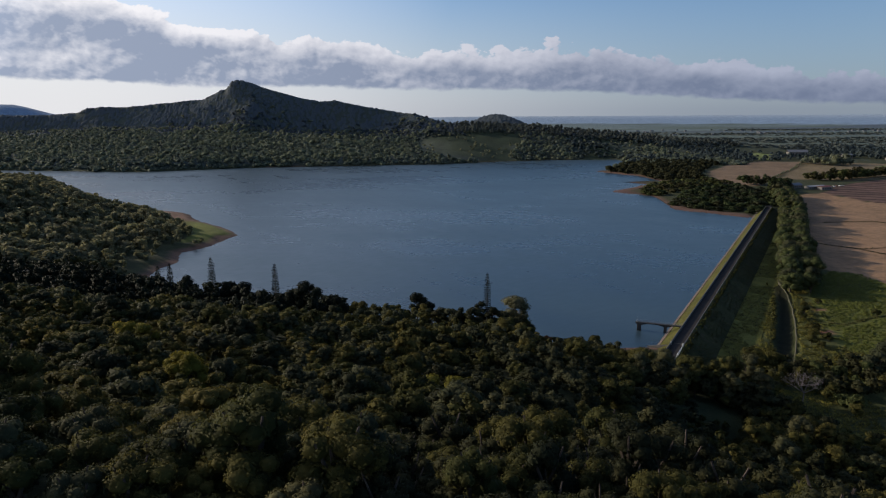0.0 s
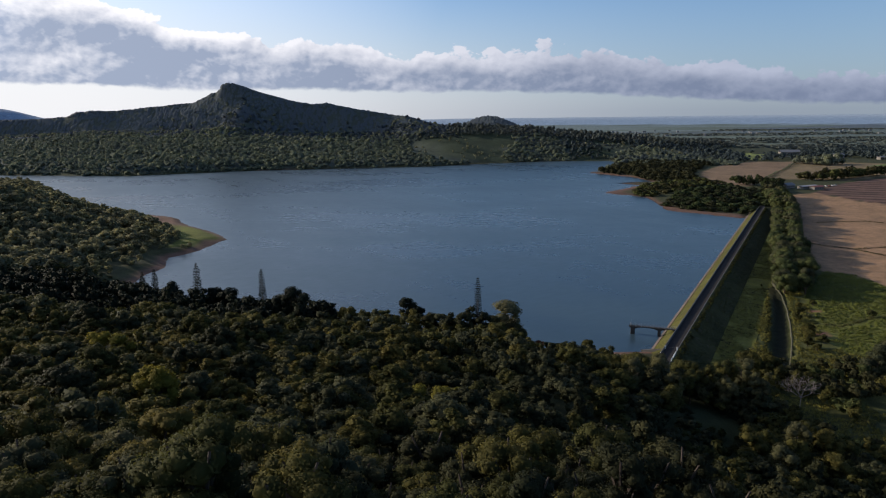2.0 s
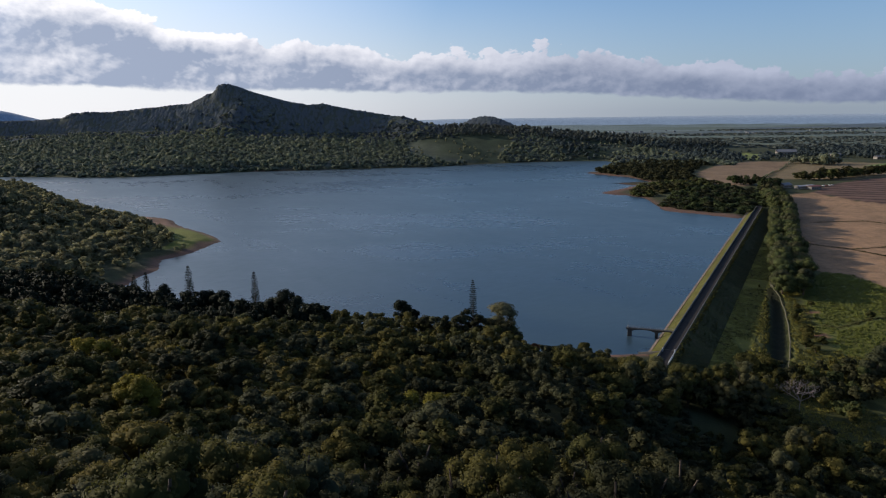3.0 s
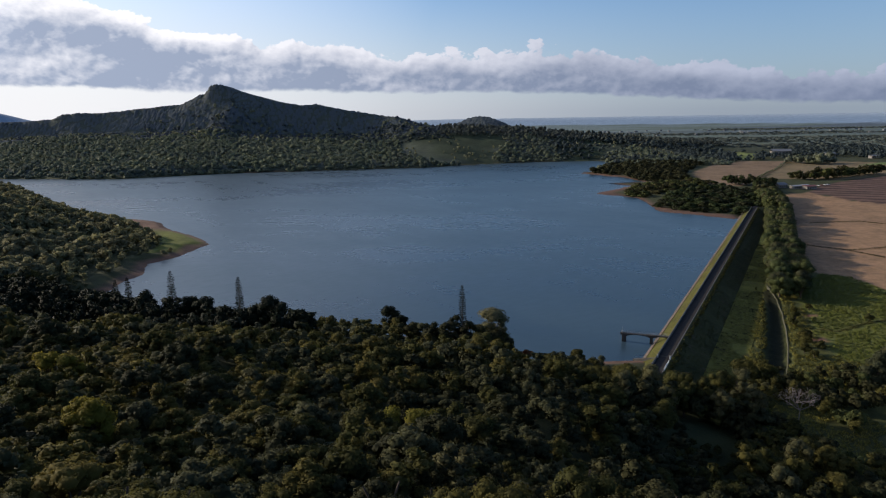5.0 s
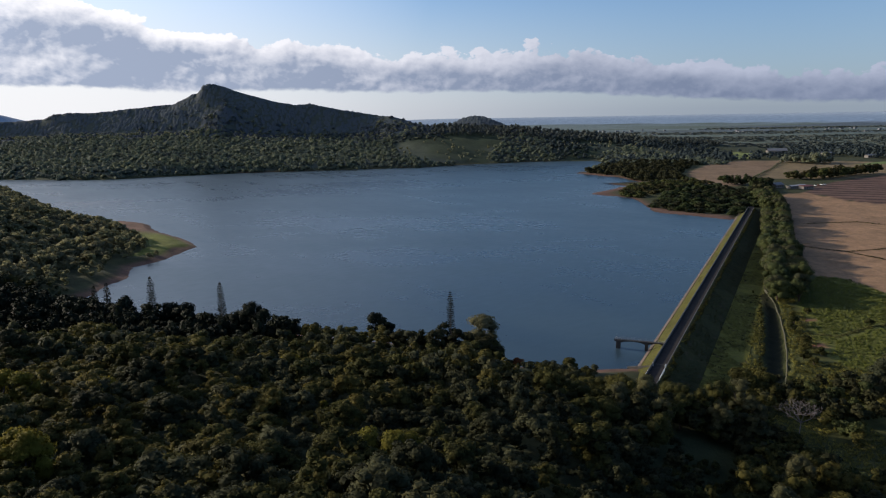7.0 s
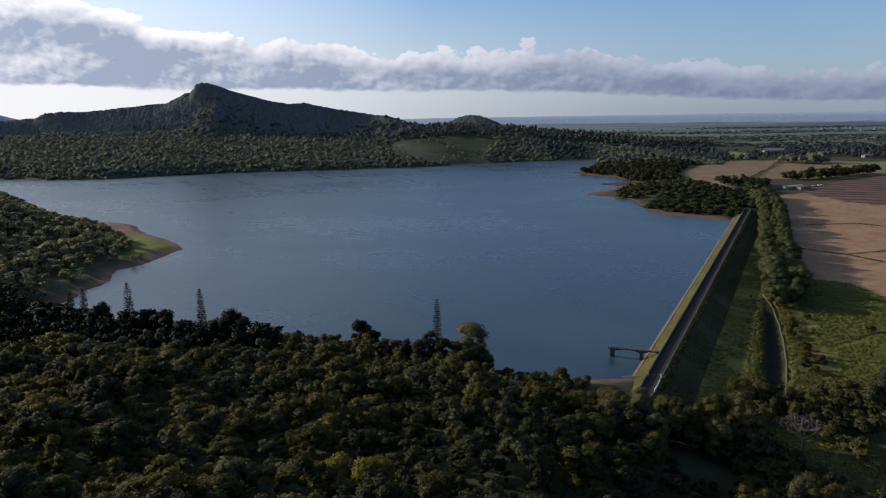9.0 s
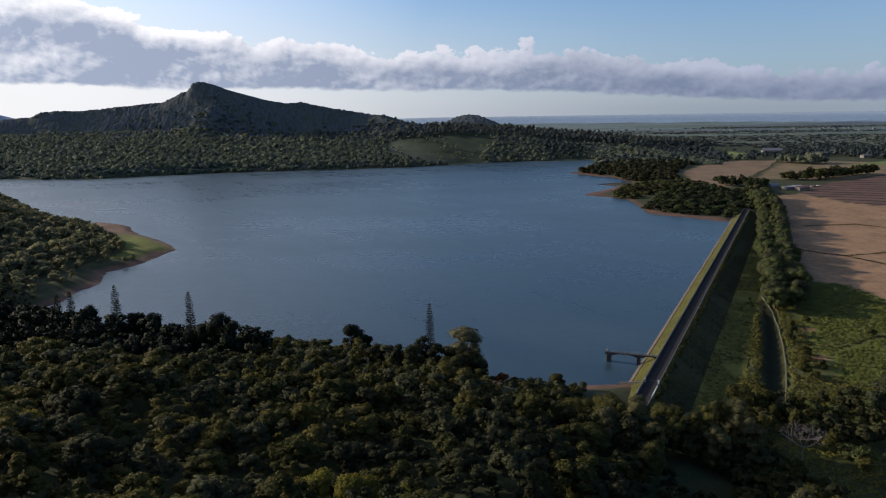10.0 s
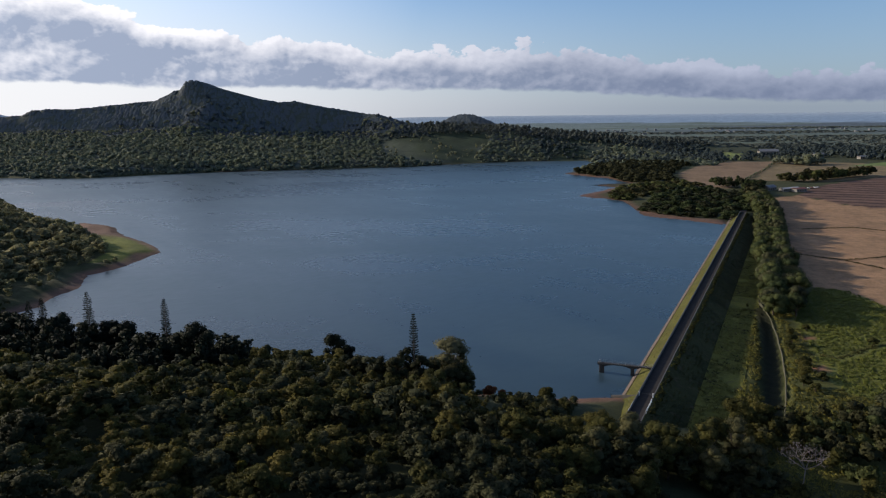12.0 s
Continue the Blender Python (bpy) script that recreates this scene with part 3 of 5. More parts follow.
def crown(rng, radius, height, lobes, leaves, leaf, flat=0.8, low=0.35, up=0.35, core=0.72, rough=0.5, heart=CUBE, lobe=(0.30, 0.46)):
    """Three-cornered faces of a crown whose base is at 0: lobes round a middle, each a heart inside a coat of leaves."""
    cs, rs = [], []
    for k in range(lobes):
        a, t = rng.uniform(0, 2 * np.pi), np.sqrt(rng.uniform(0, 1))
        h = rng.uniform(low, 1.0)
        wide = np.sqrt(max(0.05, 1 - ((h - 0.45) / 0.62) ** 2))
        r = radius * rng.uniform(*lobe)
        cs.append((np.cos(a) * t * (radius - r * 0.7) * wide, np.sin(a) * t * (radius - r * 0.7) * wide, h * (height - r * flat)))
        rs.append(r)
    cs, rs = np.array(cs), np.array(rs)
    hearts = np.concatenate([heart * r * core * np.array([1, 1, flat]) + c for c, r in zip(cs, rs)])
    pick = rng.choice(lobes, leaves * 3, p=rs ** 2 / (rs ** 2).sum())
    d = rng.normal(size=(leaves * 3, 3))
    d[:, 2] = d[:, 2] * 0.9 + up
    d /= np.linalg.norm(d, axis=1, keepdims=True)
    at = cs[pick] + d * rs[pick, None] * np.array([1, 1, flat]) * rng.uniform(0.84, 1.12, (leaves * 3, 1))
    near = np.linalg.norm((at[:, None] - cs[None]) / np.array([1, 1, flat]), axis=-1) / rs[None]
    near[np.arange(len(at)), pick] = 9
    keep = np.flatnonzero(near.min(1) > 0.88)[:leaves]
    at, d = at[keep], d[keep]
    nrm = d + rough * rng.normal(size=d.shape)
    nrm /= np.linalg.norm(nrm, axis=1, keepdims=True)
    t1 = np.cross(nrm, rng.normal(size=d.shape))
    t1 /= np.linalg.norm(t1, axis=1, keepdims=True)
    t2 = np.cross(nrm, t1)
    s = leaf * rng.uniform(0.6, 1.35, (len(at), 1))
    coat = np.stack([at - t1 * s - t2 * s * 0.6, at + t1 * s * 0.9 - t2 * s * 0.7, at + t1 * s * 0.15 + t2 * s * 1.05], 1)
    # leaves face the way their lobe and the whole crown bulge
    mid = np.array([0, 0, height * 0.42])
    bulge = at - mid
    bulge /= np.linalg.norm(bulge, axis=1, keepdims=True) + 1e-6
    way = d * 0.5 + bulge * 0.55 + np.array([0, 0, 0.22]) + rough * 0.6 * rng.normal(size=d.shape)
    way /= np.linalg.norm(way, axis=1, keepdims=True)
    hway = np.concatenate([heart] * lobes)
    hway = hway / np.linalg.norm(hway, axis=-1, keepdims=True)
    return np.concatenate([np.concatenate([hearts, hway], -1), np.concatenate([coat, np.repeat(way[:, None], 3, 1)], -1)])


def raised(f, dz):
    """The same faces, lifted."""
    g = f.copy()
    g[..., 2] += dz
    return g


def prism(a, b, r0, r1, sides=5):
    a, b = np.array(a, float), np.array(b, float)
    ang = np.arange(sides) * 2 * np.pi / sides
    ring = np.stack([np.cos(ang), np.sin(ang), 0 * ang], -1)
    lo, hi = a + ring * r0, b + ring * r1
    return np.stack([lo, np.roll(lo, -1, 0), np.roll(hi, -1, 0), hi], 1)


def soup(name, faces, mats, index=None):
    """A mesh of loose faces; six numbers a corner are its place and the way it faces."""
    f = np.asarray(faces)
    if f.shape[2] == 6:
        f[..., 3:] /= np.linalg.norm(f[..., 3:], axis=-1, keepdims=True)
        me = np_mesh(name, f[..., :3].reshape(-1, 3), np.arange(len(f) * f.shape[1]).reshape(-1, f.shape[1]), mats, index, True)
        me.normals_split_custom_set_from_vertices(f[..., 3:].reshape(-1, 3).astype(np.float32))
        return me
    return np_mesh(name, f.reshape(-1, 3), np.arange(len(f) * f.shape[1]).reshape(-1, f.shape[1]), mats, index)


rng = np.random.default_rng(7)


def scatter(x0, x1, y0, y1, step, keep):
    """Jittered places on a grid for which keep(x, y) holds."""
    xs, ys = np.meshgrid(np.arange(x0, x1, step), np.arange(y0, y1, step))
    xs = xs + (np.arange(xs.shape[0]) % 2)[:, None] * step / 2
    xs, ys = xs.ravel() + rng.uniform(-0.36, 0.36, xs.size) * step, ys.ravel() + rng.uniform(-0.36, 0.36, ys.size) * step
    k = keep(xs, ys)
    return xs[k], ys[k]


def strew(x0, x1, y0, y1, count, keep):
    """Wholly random places for which keep(x, y) holds."""
    xs, ys = rng.uniform(x0, x1, count), rng.uniform(y0, y1, count)
    k = keep(xs, ys)
    return xs[k], ys[k]


def forest(name, xs, ys, kinds, mats, size, label, category="trees", trunk=False, sink=0.25, tall=(0.8, 1.25), z=None, lean=None):
    """Many trees as one thing: kinds are face arrays of unit trees, whose material slot is chosen at random by weight."""
    z = land(xs, ys) if z is None else z
    out, idx = [], []
    pick = rng.integers(0, len(kinds), len(xs))
    which = rng.choice(len(mats), len(xs), p=[w for _, w in mats])
    size = np.broadcast_to(size, len(xs))
    for k in range(len(xs)):
        f = kinds[pick[k]]
        a, s = rng.uniform(0, 2 * np.pi), size[k] * rng.uniform(0.72, 1.28)
        c, n = np.cos(a) * s, np.sin(a) * s
        h = s * rng.uniform(*tall)
        g = np.empty_like(f)
        g[..., 0] = f[..., 0] * c - f[..., 1] * n + xs[k]
        g[..., 1] = f[..., 0] * n + f[..., 1] * c + ys[k]
        g[..., 2] = f[..., 2] * h + z[k] - sink * s
        if f.shape[2] == 6:
            g[..., 3], g[..., 4], g[..., 5] = (f[..., 3] * c - f[..., 4] * n) / s, (f[..., 3] * n + f[..., 4] * c) / s, f[..., 5]
        if lean is not None:
            g[..., 2] += (g[..., 0] - xs[k]) * lean[0][k] + (g[..., 1] - ys[k]) * lean[1][k]
            g[..., 3] -= lean[0][k] * g[..., 5]
            g[..., 4] -= lean[1][k] * g[..., 5]
        out.append(g)
        idx.append(np.full(len(f), which[k]))
    ob = new(name, soup(name, np.concatenate(out), [m for m, _ in mats], np.concatenate(idx)))
    return tagged(ob, label, category, kind="stuff")


# unit crowns: about 1 in radius
MID = [crown(rng, 1.0, 2.0, 7, 230, 0.135, rough=0.38) for _ in range(6)]
FINE = [crown(rng, 1.0, 2.0, 11, 360, 0.082, up=0.6, core=0.82, heart=ICO, rough=0.38, lobe=(0.26, 0.40)) for _ in range(6)] + [crown(rng, 0.78, 2.7, 11, 360, 0.082, up=0.5, core=0.8, rough=0.38, low=0.15, lobe=(0.28, 0.42)) for _ in range(2)]
FINER = [crown(rng, 1.0, 2.0, 13, 620, 0.062, up=0.7, core=0.84, heart=ICO, rough=0.42, lobe=(0.24, 0.38)) for _ in range(6)] + [crown(rng, 0.78, 2.7, 13, 620, 0.062, up=0.6, core=0.84, heart=ICO, rough=0.42, low=0.15, lobe=(0.26, 0.40)) for _ in range(2)]
BROAD = [crown(rng, 1.0, 1.7, 24, 1500, 0.042, up=0.7, core=0.88, heart=ICO, rough=0.42, lobe=(0.18, 0.30)) for _ in range(5)]
LOW = [crown(rng, 1.0, 1.9, 7, 150, 0.165) for _ in range(6)]
FAR = [crown(rng, 1.0, 1.8, 3, 46, 0.24, heart=OCTA, core=0.9) for _ in range(6)]
ROUND = [crown(rng, 1.0, 1.7, 5, 42, 0.25, rough=0.3, up=0.6, heart=OCTA, core=0.95) for _ in range(6)]
SCRUB = [crown(rng, 1.5, 1.2, 2, 16, 0.42, core=0.85, up=0.9, rough=0.25) for _ in range(6)]


def dome(r, sides=6):
    """A low uneven cushion of eighteen faces."""
    a = np.arange(sides) * 2 * np.pi / sides + r.uniform(-0.3, 0.3, sides)
    ring = [np.stack([np.cos(a) * q * r.uniform(0.8, 1.2, sides), np.sin(a) * q * r.uniform(0.8, 1.2, sides), h + r.uniform(-0.12, 0.12, sides)], -1) for q, h in ((1.0, 0.0), (0.72, 0.62))]
    top_ = np.array([r.uniform(-0.2, 0.2), r.uniform(-0.2, 0.2), 0.95])
    f = []
    for i in range(sides):
        j = (i + 1) % sides
        f += [[ring[0][i], ring[0][j], ring[1][j]], [ring[0][i], ring[1][j], ring[1][i]], [ring[1][i], ring[1][j], top_]]
    f = np.array(f)
    way = f + np.array([0, 0, 1.3])
    return np.concatenate([f, way / np.linalg.norm(way, axis=-1, keepdims=True)], -1)


DOME = [dome(rng) for _ in range(8)]
TINY = [crown(rng, 1.3, 1.2, 1, 12, 0.55, core=0.9, up=0.6, rough=0.25) for _ in range(5)]
CLEAR_PATCH = [(60, 138), (67, 142), (77, 158), (82, 175), (70, 178), (63, 168)]


def in_view(x, y, wide=0.69, more=16):
    return np.abs(x - 6) < wide * (y + 6) + more


PINEWOOD = [(-62, 228), (-38, 244), (-44, 276), (-90, 287), (-128, 300), (-160, 326), (-225, 330), (-215, 250), (-120, 226)]


def near_wood(x, y):
    along, side = (x - D0.x) * D_U.x + (y - D0.y) * D_U.y, (x - D0.x) * D_R.x + (y - D0.y) * D_R.y
    ok = (shore(x, y) > 3.5) & in_view(x, y) & (x < 100 + 0 * y)
    ok &= ~((along > 2) & (side > -16))
    ok &= ~inside(CLEAR_PATCH, x, y)
    ok &= ~((x > 34) & (y > 213 - 0.2 * (x - 34)))
    ok &= ~inside(PINEWOOD, x, y)
    return ok


tx, ty = scatter(-330, 100, 36, 345, 4.0, near_wood)
order = np.argsort(np.hypot(tx - 8, ty))
tx, ty = tx[order], ty[order]
NEAR_N = 250
tz = land(tx, ty)
grown = np.where((rng.random(len(tx)) < 0.12) & (ty < 185), 1.38, rng.uniform(0.74, 1.0, len(tx)))
for part_of, kinds in ((ty < 100, FINER), ((ty >= 100) & (ty < 172), FINE), (ty >= 172, MID)):
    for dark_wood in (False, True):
        # this part of the wood has its shade put into the leaf colour
        shade_toned = (tx + 14 * fbm(tx, ty, 20.0, 2, 91) > -2) & (ty < 190)
        pick_ = np.flatnonzero(part_of & (np.arange(len(tx)) >= NEAR_N) & (shade_toned == dark_wood) & (grown < 1.1))
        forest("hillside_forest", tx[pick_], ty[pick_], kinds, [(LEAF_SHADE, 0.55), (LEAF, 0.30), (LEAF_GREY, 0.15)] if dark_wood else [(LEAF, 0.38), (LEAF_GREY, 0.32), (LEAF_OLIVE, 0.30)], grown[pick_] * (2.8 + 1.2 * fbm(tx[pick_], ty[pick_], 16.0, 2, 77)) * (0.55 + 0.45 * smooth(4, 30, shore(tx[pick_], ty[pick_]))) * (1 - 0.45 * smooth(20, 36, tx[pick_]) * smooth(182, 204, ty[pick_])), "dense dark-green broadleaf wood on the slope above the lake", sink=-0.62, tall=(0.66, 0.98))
big = np.flatnonzero((np.arange(len(tx)) >= NEAR_N) & (grown > 1.1))
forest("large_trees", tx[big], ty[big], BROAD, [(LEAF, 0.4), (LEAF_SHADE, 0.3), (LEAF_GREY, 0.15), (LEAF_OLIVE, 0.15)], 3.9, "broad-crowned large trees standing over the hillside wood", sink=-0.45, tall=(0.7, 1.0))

# the nearest trees, one by one
protos = []
for k in range(6):
    r = np.random.default_rng(40 + k)
    rad, hgt = r.uniform(2.3, 3.2), r.uniform(4.6, 6.4)
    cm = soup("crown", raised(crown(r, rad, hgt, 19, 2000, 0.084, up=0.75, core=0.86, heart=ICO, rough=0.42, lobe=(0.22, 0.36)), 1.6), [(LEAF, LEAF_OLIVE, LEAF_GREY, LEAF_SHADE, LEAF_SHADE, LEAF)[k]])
    tm = soup("trunk", np.concatenate([prism((0, 0, -0.6), (0.1, 0.05, 3.4), 0.32, 0.24, 7), prism((0.1, 0.05, 3.2), (1.2, 0.5, 6.0), 0.2, 0.07), prism((0.1, 0.05, 3.2), (-1.0, 0.9, 6.2), 0.19, 0.07), prism((0.1, 0.05, 3.3), (0.2, -1.1, 6.4), 0.18, 0.06)]), [BARK])
    protos.append((tm, cm))
for x, y, z in zip(tx[:NEAR_N], ty[:NEAR_N], tz[:NEAR_N]):
    # trees on the right mostly get darker crowns, shade put into their colour
    tm, cm = protos[rng.choice([3, 4, 5] if x > -6 else [0, 1, 2, 5])]
    t = thing("woodland_tree", (x, y, z), "dark-green broadleaf tree in dense hillside wood", "tree", "hillside wood", rng.uniform(0, 360))
    s = rng.choice([rng.uniform(0.7, 1.0), rng.uniform(0.9, 1.15), rng.uniform(1.25, 1.5)], p=[0.5, 0.38, 0.12])
    t.scale = (s, s, s * rng.uniform(0.85, 1.15))
    for nm, mesh in (("trunk", tm), ("crown", cm)):
        o = new(nm, mesh)
        o.parent = t

# the wooded headland
hx, hy = scatter(-640, -158, 330, 780, 7.6, lambda x, y: (shore(x, y) > 5) & in_view(x, y, 0.74, 30) & ~inside(SPIT, x, y) & ((shore(x, y) > np.where(y > 420, 7, 12)) | ((y > 590) & (x < -280))))
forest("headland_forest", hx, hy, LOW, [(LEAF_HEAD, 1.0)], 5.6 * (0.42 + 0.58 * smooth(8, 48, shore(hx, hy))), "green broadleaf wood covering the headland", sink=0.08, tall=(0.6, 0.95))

# far shore, mountain and plain
open_slope = lambda x, y: (x + 60 * fbm(x, y, 50.0, 2, 14) > -50) & (fbm(x, y, 90.0, 3, 12) > -0.12) & (y > 1150 + 0.1 * x)
bx, by = scatter(-1200, 430, 1000, 1400, 8.8, lambda x, y: (shore(x, y) > 3) & (np.abs(x) < 0.82 * y) & (y < 1340 + 70 * fbm(x, y, 90.0, 3, 33) * smooth(0, -150, x)) & ~open_slope(x, y))
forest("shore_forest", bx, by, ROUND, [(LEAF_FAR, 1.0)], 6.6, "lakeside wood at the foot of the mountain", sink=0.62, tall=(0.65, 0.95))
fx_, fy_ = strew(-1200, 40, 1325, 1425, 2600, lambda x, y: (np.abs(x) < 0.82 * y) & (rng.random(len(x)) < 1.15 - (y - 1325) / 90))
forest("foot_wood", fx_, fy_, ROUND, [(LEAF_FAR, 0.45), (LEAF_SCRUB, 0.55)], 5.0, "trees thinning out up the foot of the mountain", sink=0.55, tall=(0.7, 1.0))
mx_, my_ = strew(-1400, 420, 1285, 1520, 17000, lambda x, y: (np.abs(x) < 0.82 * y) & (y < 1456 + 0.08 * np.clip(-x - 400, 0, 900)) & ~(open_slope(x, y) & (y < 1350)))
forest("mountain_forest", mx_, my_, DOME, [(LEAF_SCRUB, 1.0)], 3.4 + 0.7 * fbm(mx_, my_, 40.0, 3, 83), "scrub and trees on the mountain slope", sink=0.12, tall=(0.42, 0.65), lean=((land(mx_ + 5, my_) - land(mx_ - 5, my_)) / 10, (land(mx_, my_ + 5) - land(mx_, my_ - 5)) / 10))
rx_, ry_ = scatter(20, 560, 1325, 1400, 8.5, lambda x, y: np.abs(x) < 0.75 * y)
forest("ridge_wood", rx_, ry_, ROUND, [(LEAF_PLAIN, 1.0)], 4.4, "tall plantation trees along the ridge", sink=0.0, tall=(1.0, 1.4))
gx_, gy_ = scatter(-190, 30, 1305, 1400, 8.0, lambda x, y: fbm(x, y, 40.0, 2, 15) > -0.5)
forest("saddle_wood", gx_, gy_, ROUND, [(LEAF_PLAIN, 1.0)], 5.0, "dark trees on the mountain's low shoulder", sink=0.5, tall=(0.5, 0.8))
kx_, ky_ = scatter(-20, 390, 2400, 2700, 12, lambda x, y: np.hypot((x - 180) / 190, (y - 2600) / 190) < 1)
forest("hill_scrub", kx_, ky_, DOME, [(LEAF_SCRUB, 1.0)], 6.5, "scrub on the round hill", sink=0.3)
ox_, oy_ = scatter(-40, 420, 1180, 1330, 17, lambda x, y: (fbm(x, y, 40.0, 2, 61) > 0.1) & (shore(x, y) > 5))
forest("slope_bushes", ox_, oy_, FAR, [(LEAF_FAR, 1.0)], 3.4, "scattered bushes on the open slope", sink=0.1)
GROVES = {
    "first": [(198, 606), (225, 574), (258, 562), (330, 650), (310, 740), (235, 690)],
    "second": [(196, 692), (215, 680), (240, 700), (320, 760), (300, 800), (225, 762)],
    "third": [(222, 962), (240, 900), (258, 845), (300, 805), (318, 870), (345, 930), (400, 1010), (330, 1060), (255, 1045)],
}
for nm, poly in GROVES.items():
    qx, qy = scatter(180, 440, 550, 1070, 8.0, lambda x, y: inside(poly, x, y) & (shore(x, y) > 11))
    if nm == "third":
        # the far point's shade is put into the leaf colour
        forest("grove", qx, qy, LOW, [(LEAF_SHADE, 1.0)], 5.2, "dense grove on a low point of the shore, shade in its leaf colour", sink=0.2, tall=(0.55, 0.85))
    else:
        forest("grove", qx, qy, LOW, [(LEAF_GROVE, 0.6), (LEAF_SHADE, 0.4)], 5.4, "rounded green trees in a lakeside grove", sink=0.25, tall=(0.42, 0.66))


def off_fields(x, y):
    ok = shore(x, y) > 6
    for poly, *_ in FIELDS.values():
        ok &= ~inside(poly, x, y)
    return ok


wx, wy = scatter(230, 1000, 1020, 1330, 13, lambda x, y: off_fields(x, y) & (fbm(x, y, 80.0, 3, 21) > 0.0))
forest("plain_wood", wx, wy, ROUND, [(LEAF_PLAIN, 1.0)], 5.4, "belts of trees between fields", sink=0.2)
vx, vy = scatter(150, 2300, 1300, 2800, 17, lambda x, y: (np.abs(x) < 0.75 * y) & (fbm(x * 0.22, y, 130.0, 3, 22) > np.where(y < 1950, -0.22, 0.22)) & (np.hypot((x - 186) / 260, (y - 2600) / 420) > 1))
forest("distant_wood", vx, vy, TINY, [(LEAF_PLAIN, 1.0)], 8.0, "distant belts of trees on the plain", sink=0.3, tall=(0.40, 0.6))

# ---- dark conifers and tall pines by the water ----
NEEDLE = [crown(np.random.default_rng(70 + k), 1.0, 2.6, 10, 230, 0.14, flat=1.0, low=0.15, up=0.6) for k in range(5)]
px_, py_ = scatter(-220, -30, 232, 325, 5.6, lambda x, y: inside(PINEWOOD, x, y) & (shore(x, y) > 3.5))
forest("conifer_wood", px_, py_, NEEDLE, [(LEAF_DARK, 1.0)], 3.1, "almost black conifers crowded along the shore", sink=0.0, tall=(0.8, 1.15))


def tall_pine(at, height, spread, seed):
    """A slim pine: straight trunk, tiers of short upswept branches, each with its needles."""
    r = np.random.default_rng(seed)
    t = thing("tall_pine", at, "slender dark columnar pine standing above the wood", "pine", "tall pines", r.uniform(0, 360))
    part_mesh = soup("trunk", np.concatenate([prism((0, 0, -1), (0, 0, height * 0.6), 0.30, 0.17, 7), prism((0, 0, height * 0.6), (0, 0, height), 0.17, 0.03, 6)]), [BARK])
    new("trunk", part_mesh).parent = t
    wood, green = [], []
    z = height * 0.12
    while z < height * 0.985:
        k = z / height
        reach = spread * (1.0 - 0.72 * k) * min(1.0, (1.0 - k) * 5.0 + 0.12)
        n = 6
        spin = r.uniform(0, 6.28)
        for i in range(n):
            a = spin + i * 2 * np.pi / n + r.uniform(-0.2, 0.2)
            ln = reach * r.uniform(0.75, 1.1)
            d = np.array([np.cos(a), np.sin(a), 0.22])
            root = np.array([0, 0, z])
            wood.append(prism(root, root + d * ln, 0.05, 0.02, 3))
            for q in np.linspace(0.35, 1.0, max(2, int(ln / 0.35))):
                c = root + d * ln * q
                nn = r.normal(size=(2, 3))
                for u in nn:
                    v = np.cross(u, d)
                    v /= np.linalg.norm(v)
                    w = np.cross(v, d)
                    s = 0.22 + 0.1 * r.random()
                    green.append(np.stack([c - d * s * 0.8 - v * s * 0.5, c + d * s - v * s * 0.4, c + d * s * 1.2 + v * s * 0.5 + w * 0.1, c - d * s * 0.5 + v * s * 0.5])[None])
        z += height * 0.030 * r.uniform(0.85, 1.2)
    b = new("branches", soup("branches", np.concatenate(wood), [BARK]))
    b.parent = t
    tagged(b, kind="stuff")
    new("needles", soup("needles", np.concatenate(green), [LEAF_DARK])).parent = t
    return t


for seed, (x, y, top, spread) in enumerate(((-98, 273.6, 26.9, 2.7), (-70.9, 269.9, 25.0, 2.3), (13.4, 229.7, 30.2, 2.0), (-121, 287, 21.3, 2.2), (-127.5, 290, 19.5, 2.2))):
    g = float(land(x, y))
    tall_pine((x, y, g), top - g, spread, seed)


def single_tree(name, at, radius, height, bole, leaf_mat, label, category="tree", group="", leaves=1300, leaf=0.22, lobes=12, seed=0, bark=None, low=0.35, flat=0.8):
    """A tree of its own: a tapered trunk, limbs into the crown, and a crown of leaves."""
    r = np.random.default_rng(seed)
    t = thing(name, at, label, category, group, r.uniform(0, 360))
    w = [prism((0, 0, -0.6), (0, 0, bole), radius * 0.085, radius * 0.065, 7)]
    for k in range(6):
        a = k * 1.05 + r.uniform(-0.3, 0.3)
        q = np.array([np.cos(a) * radius * 0.5, np.sin(a) * radius * 0.5, bole + (height - bole) * r.uniform(0.45, 0.75)])
        w.append(prism((0, 0, bole - 0.2), q * np.array([0.55, 0.55, 0.9]), radius * 0.05, radius * 0.03))
        w.append(prism(q * np.array([0.55, 0.55, 0.9]), q * np.array([1, 1, 1.05]), radius * 0.03, radius * 0.01))
    new("trunk", soup("trunk", np.concatenate(w), [bark or BARK])).parent = t
    new("crown", soup("crown", raised(crown(r, radius, height - bole, lobes, leaves, leaf, flat=flat, low=low, up=0.5, core=0.84, heart=ICO), bole), [leaf_mat])).parent = t
    return t


def on_ground(x, y, dz=0.0):
    return (x, y, float(land(x, y)) + dz)


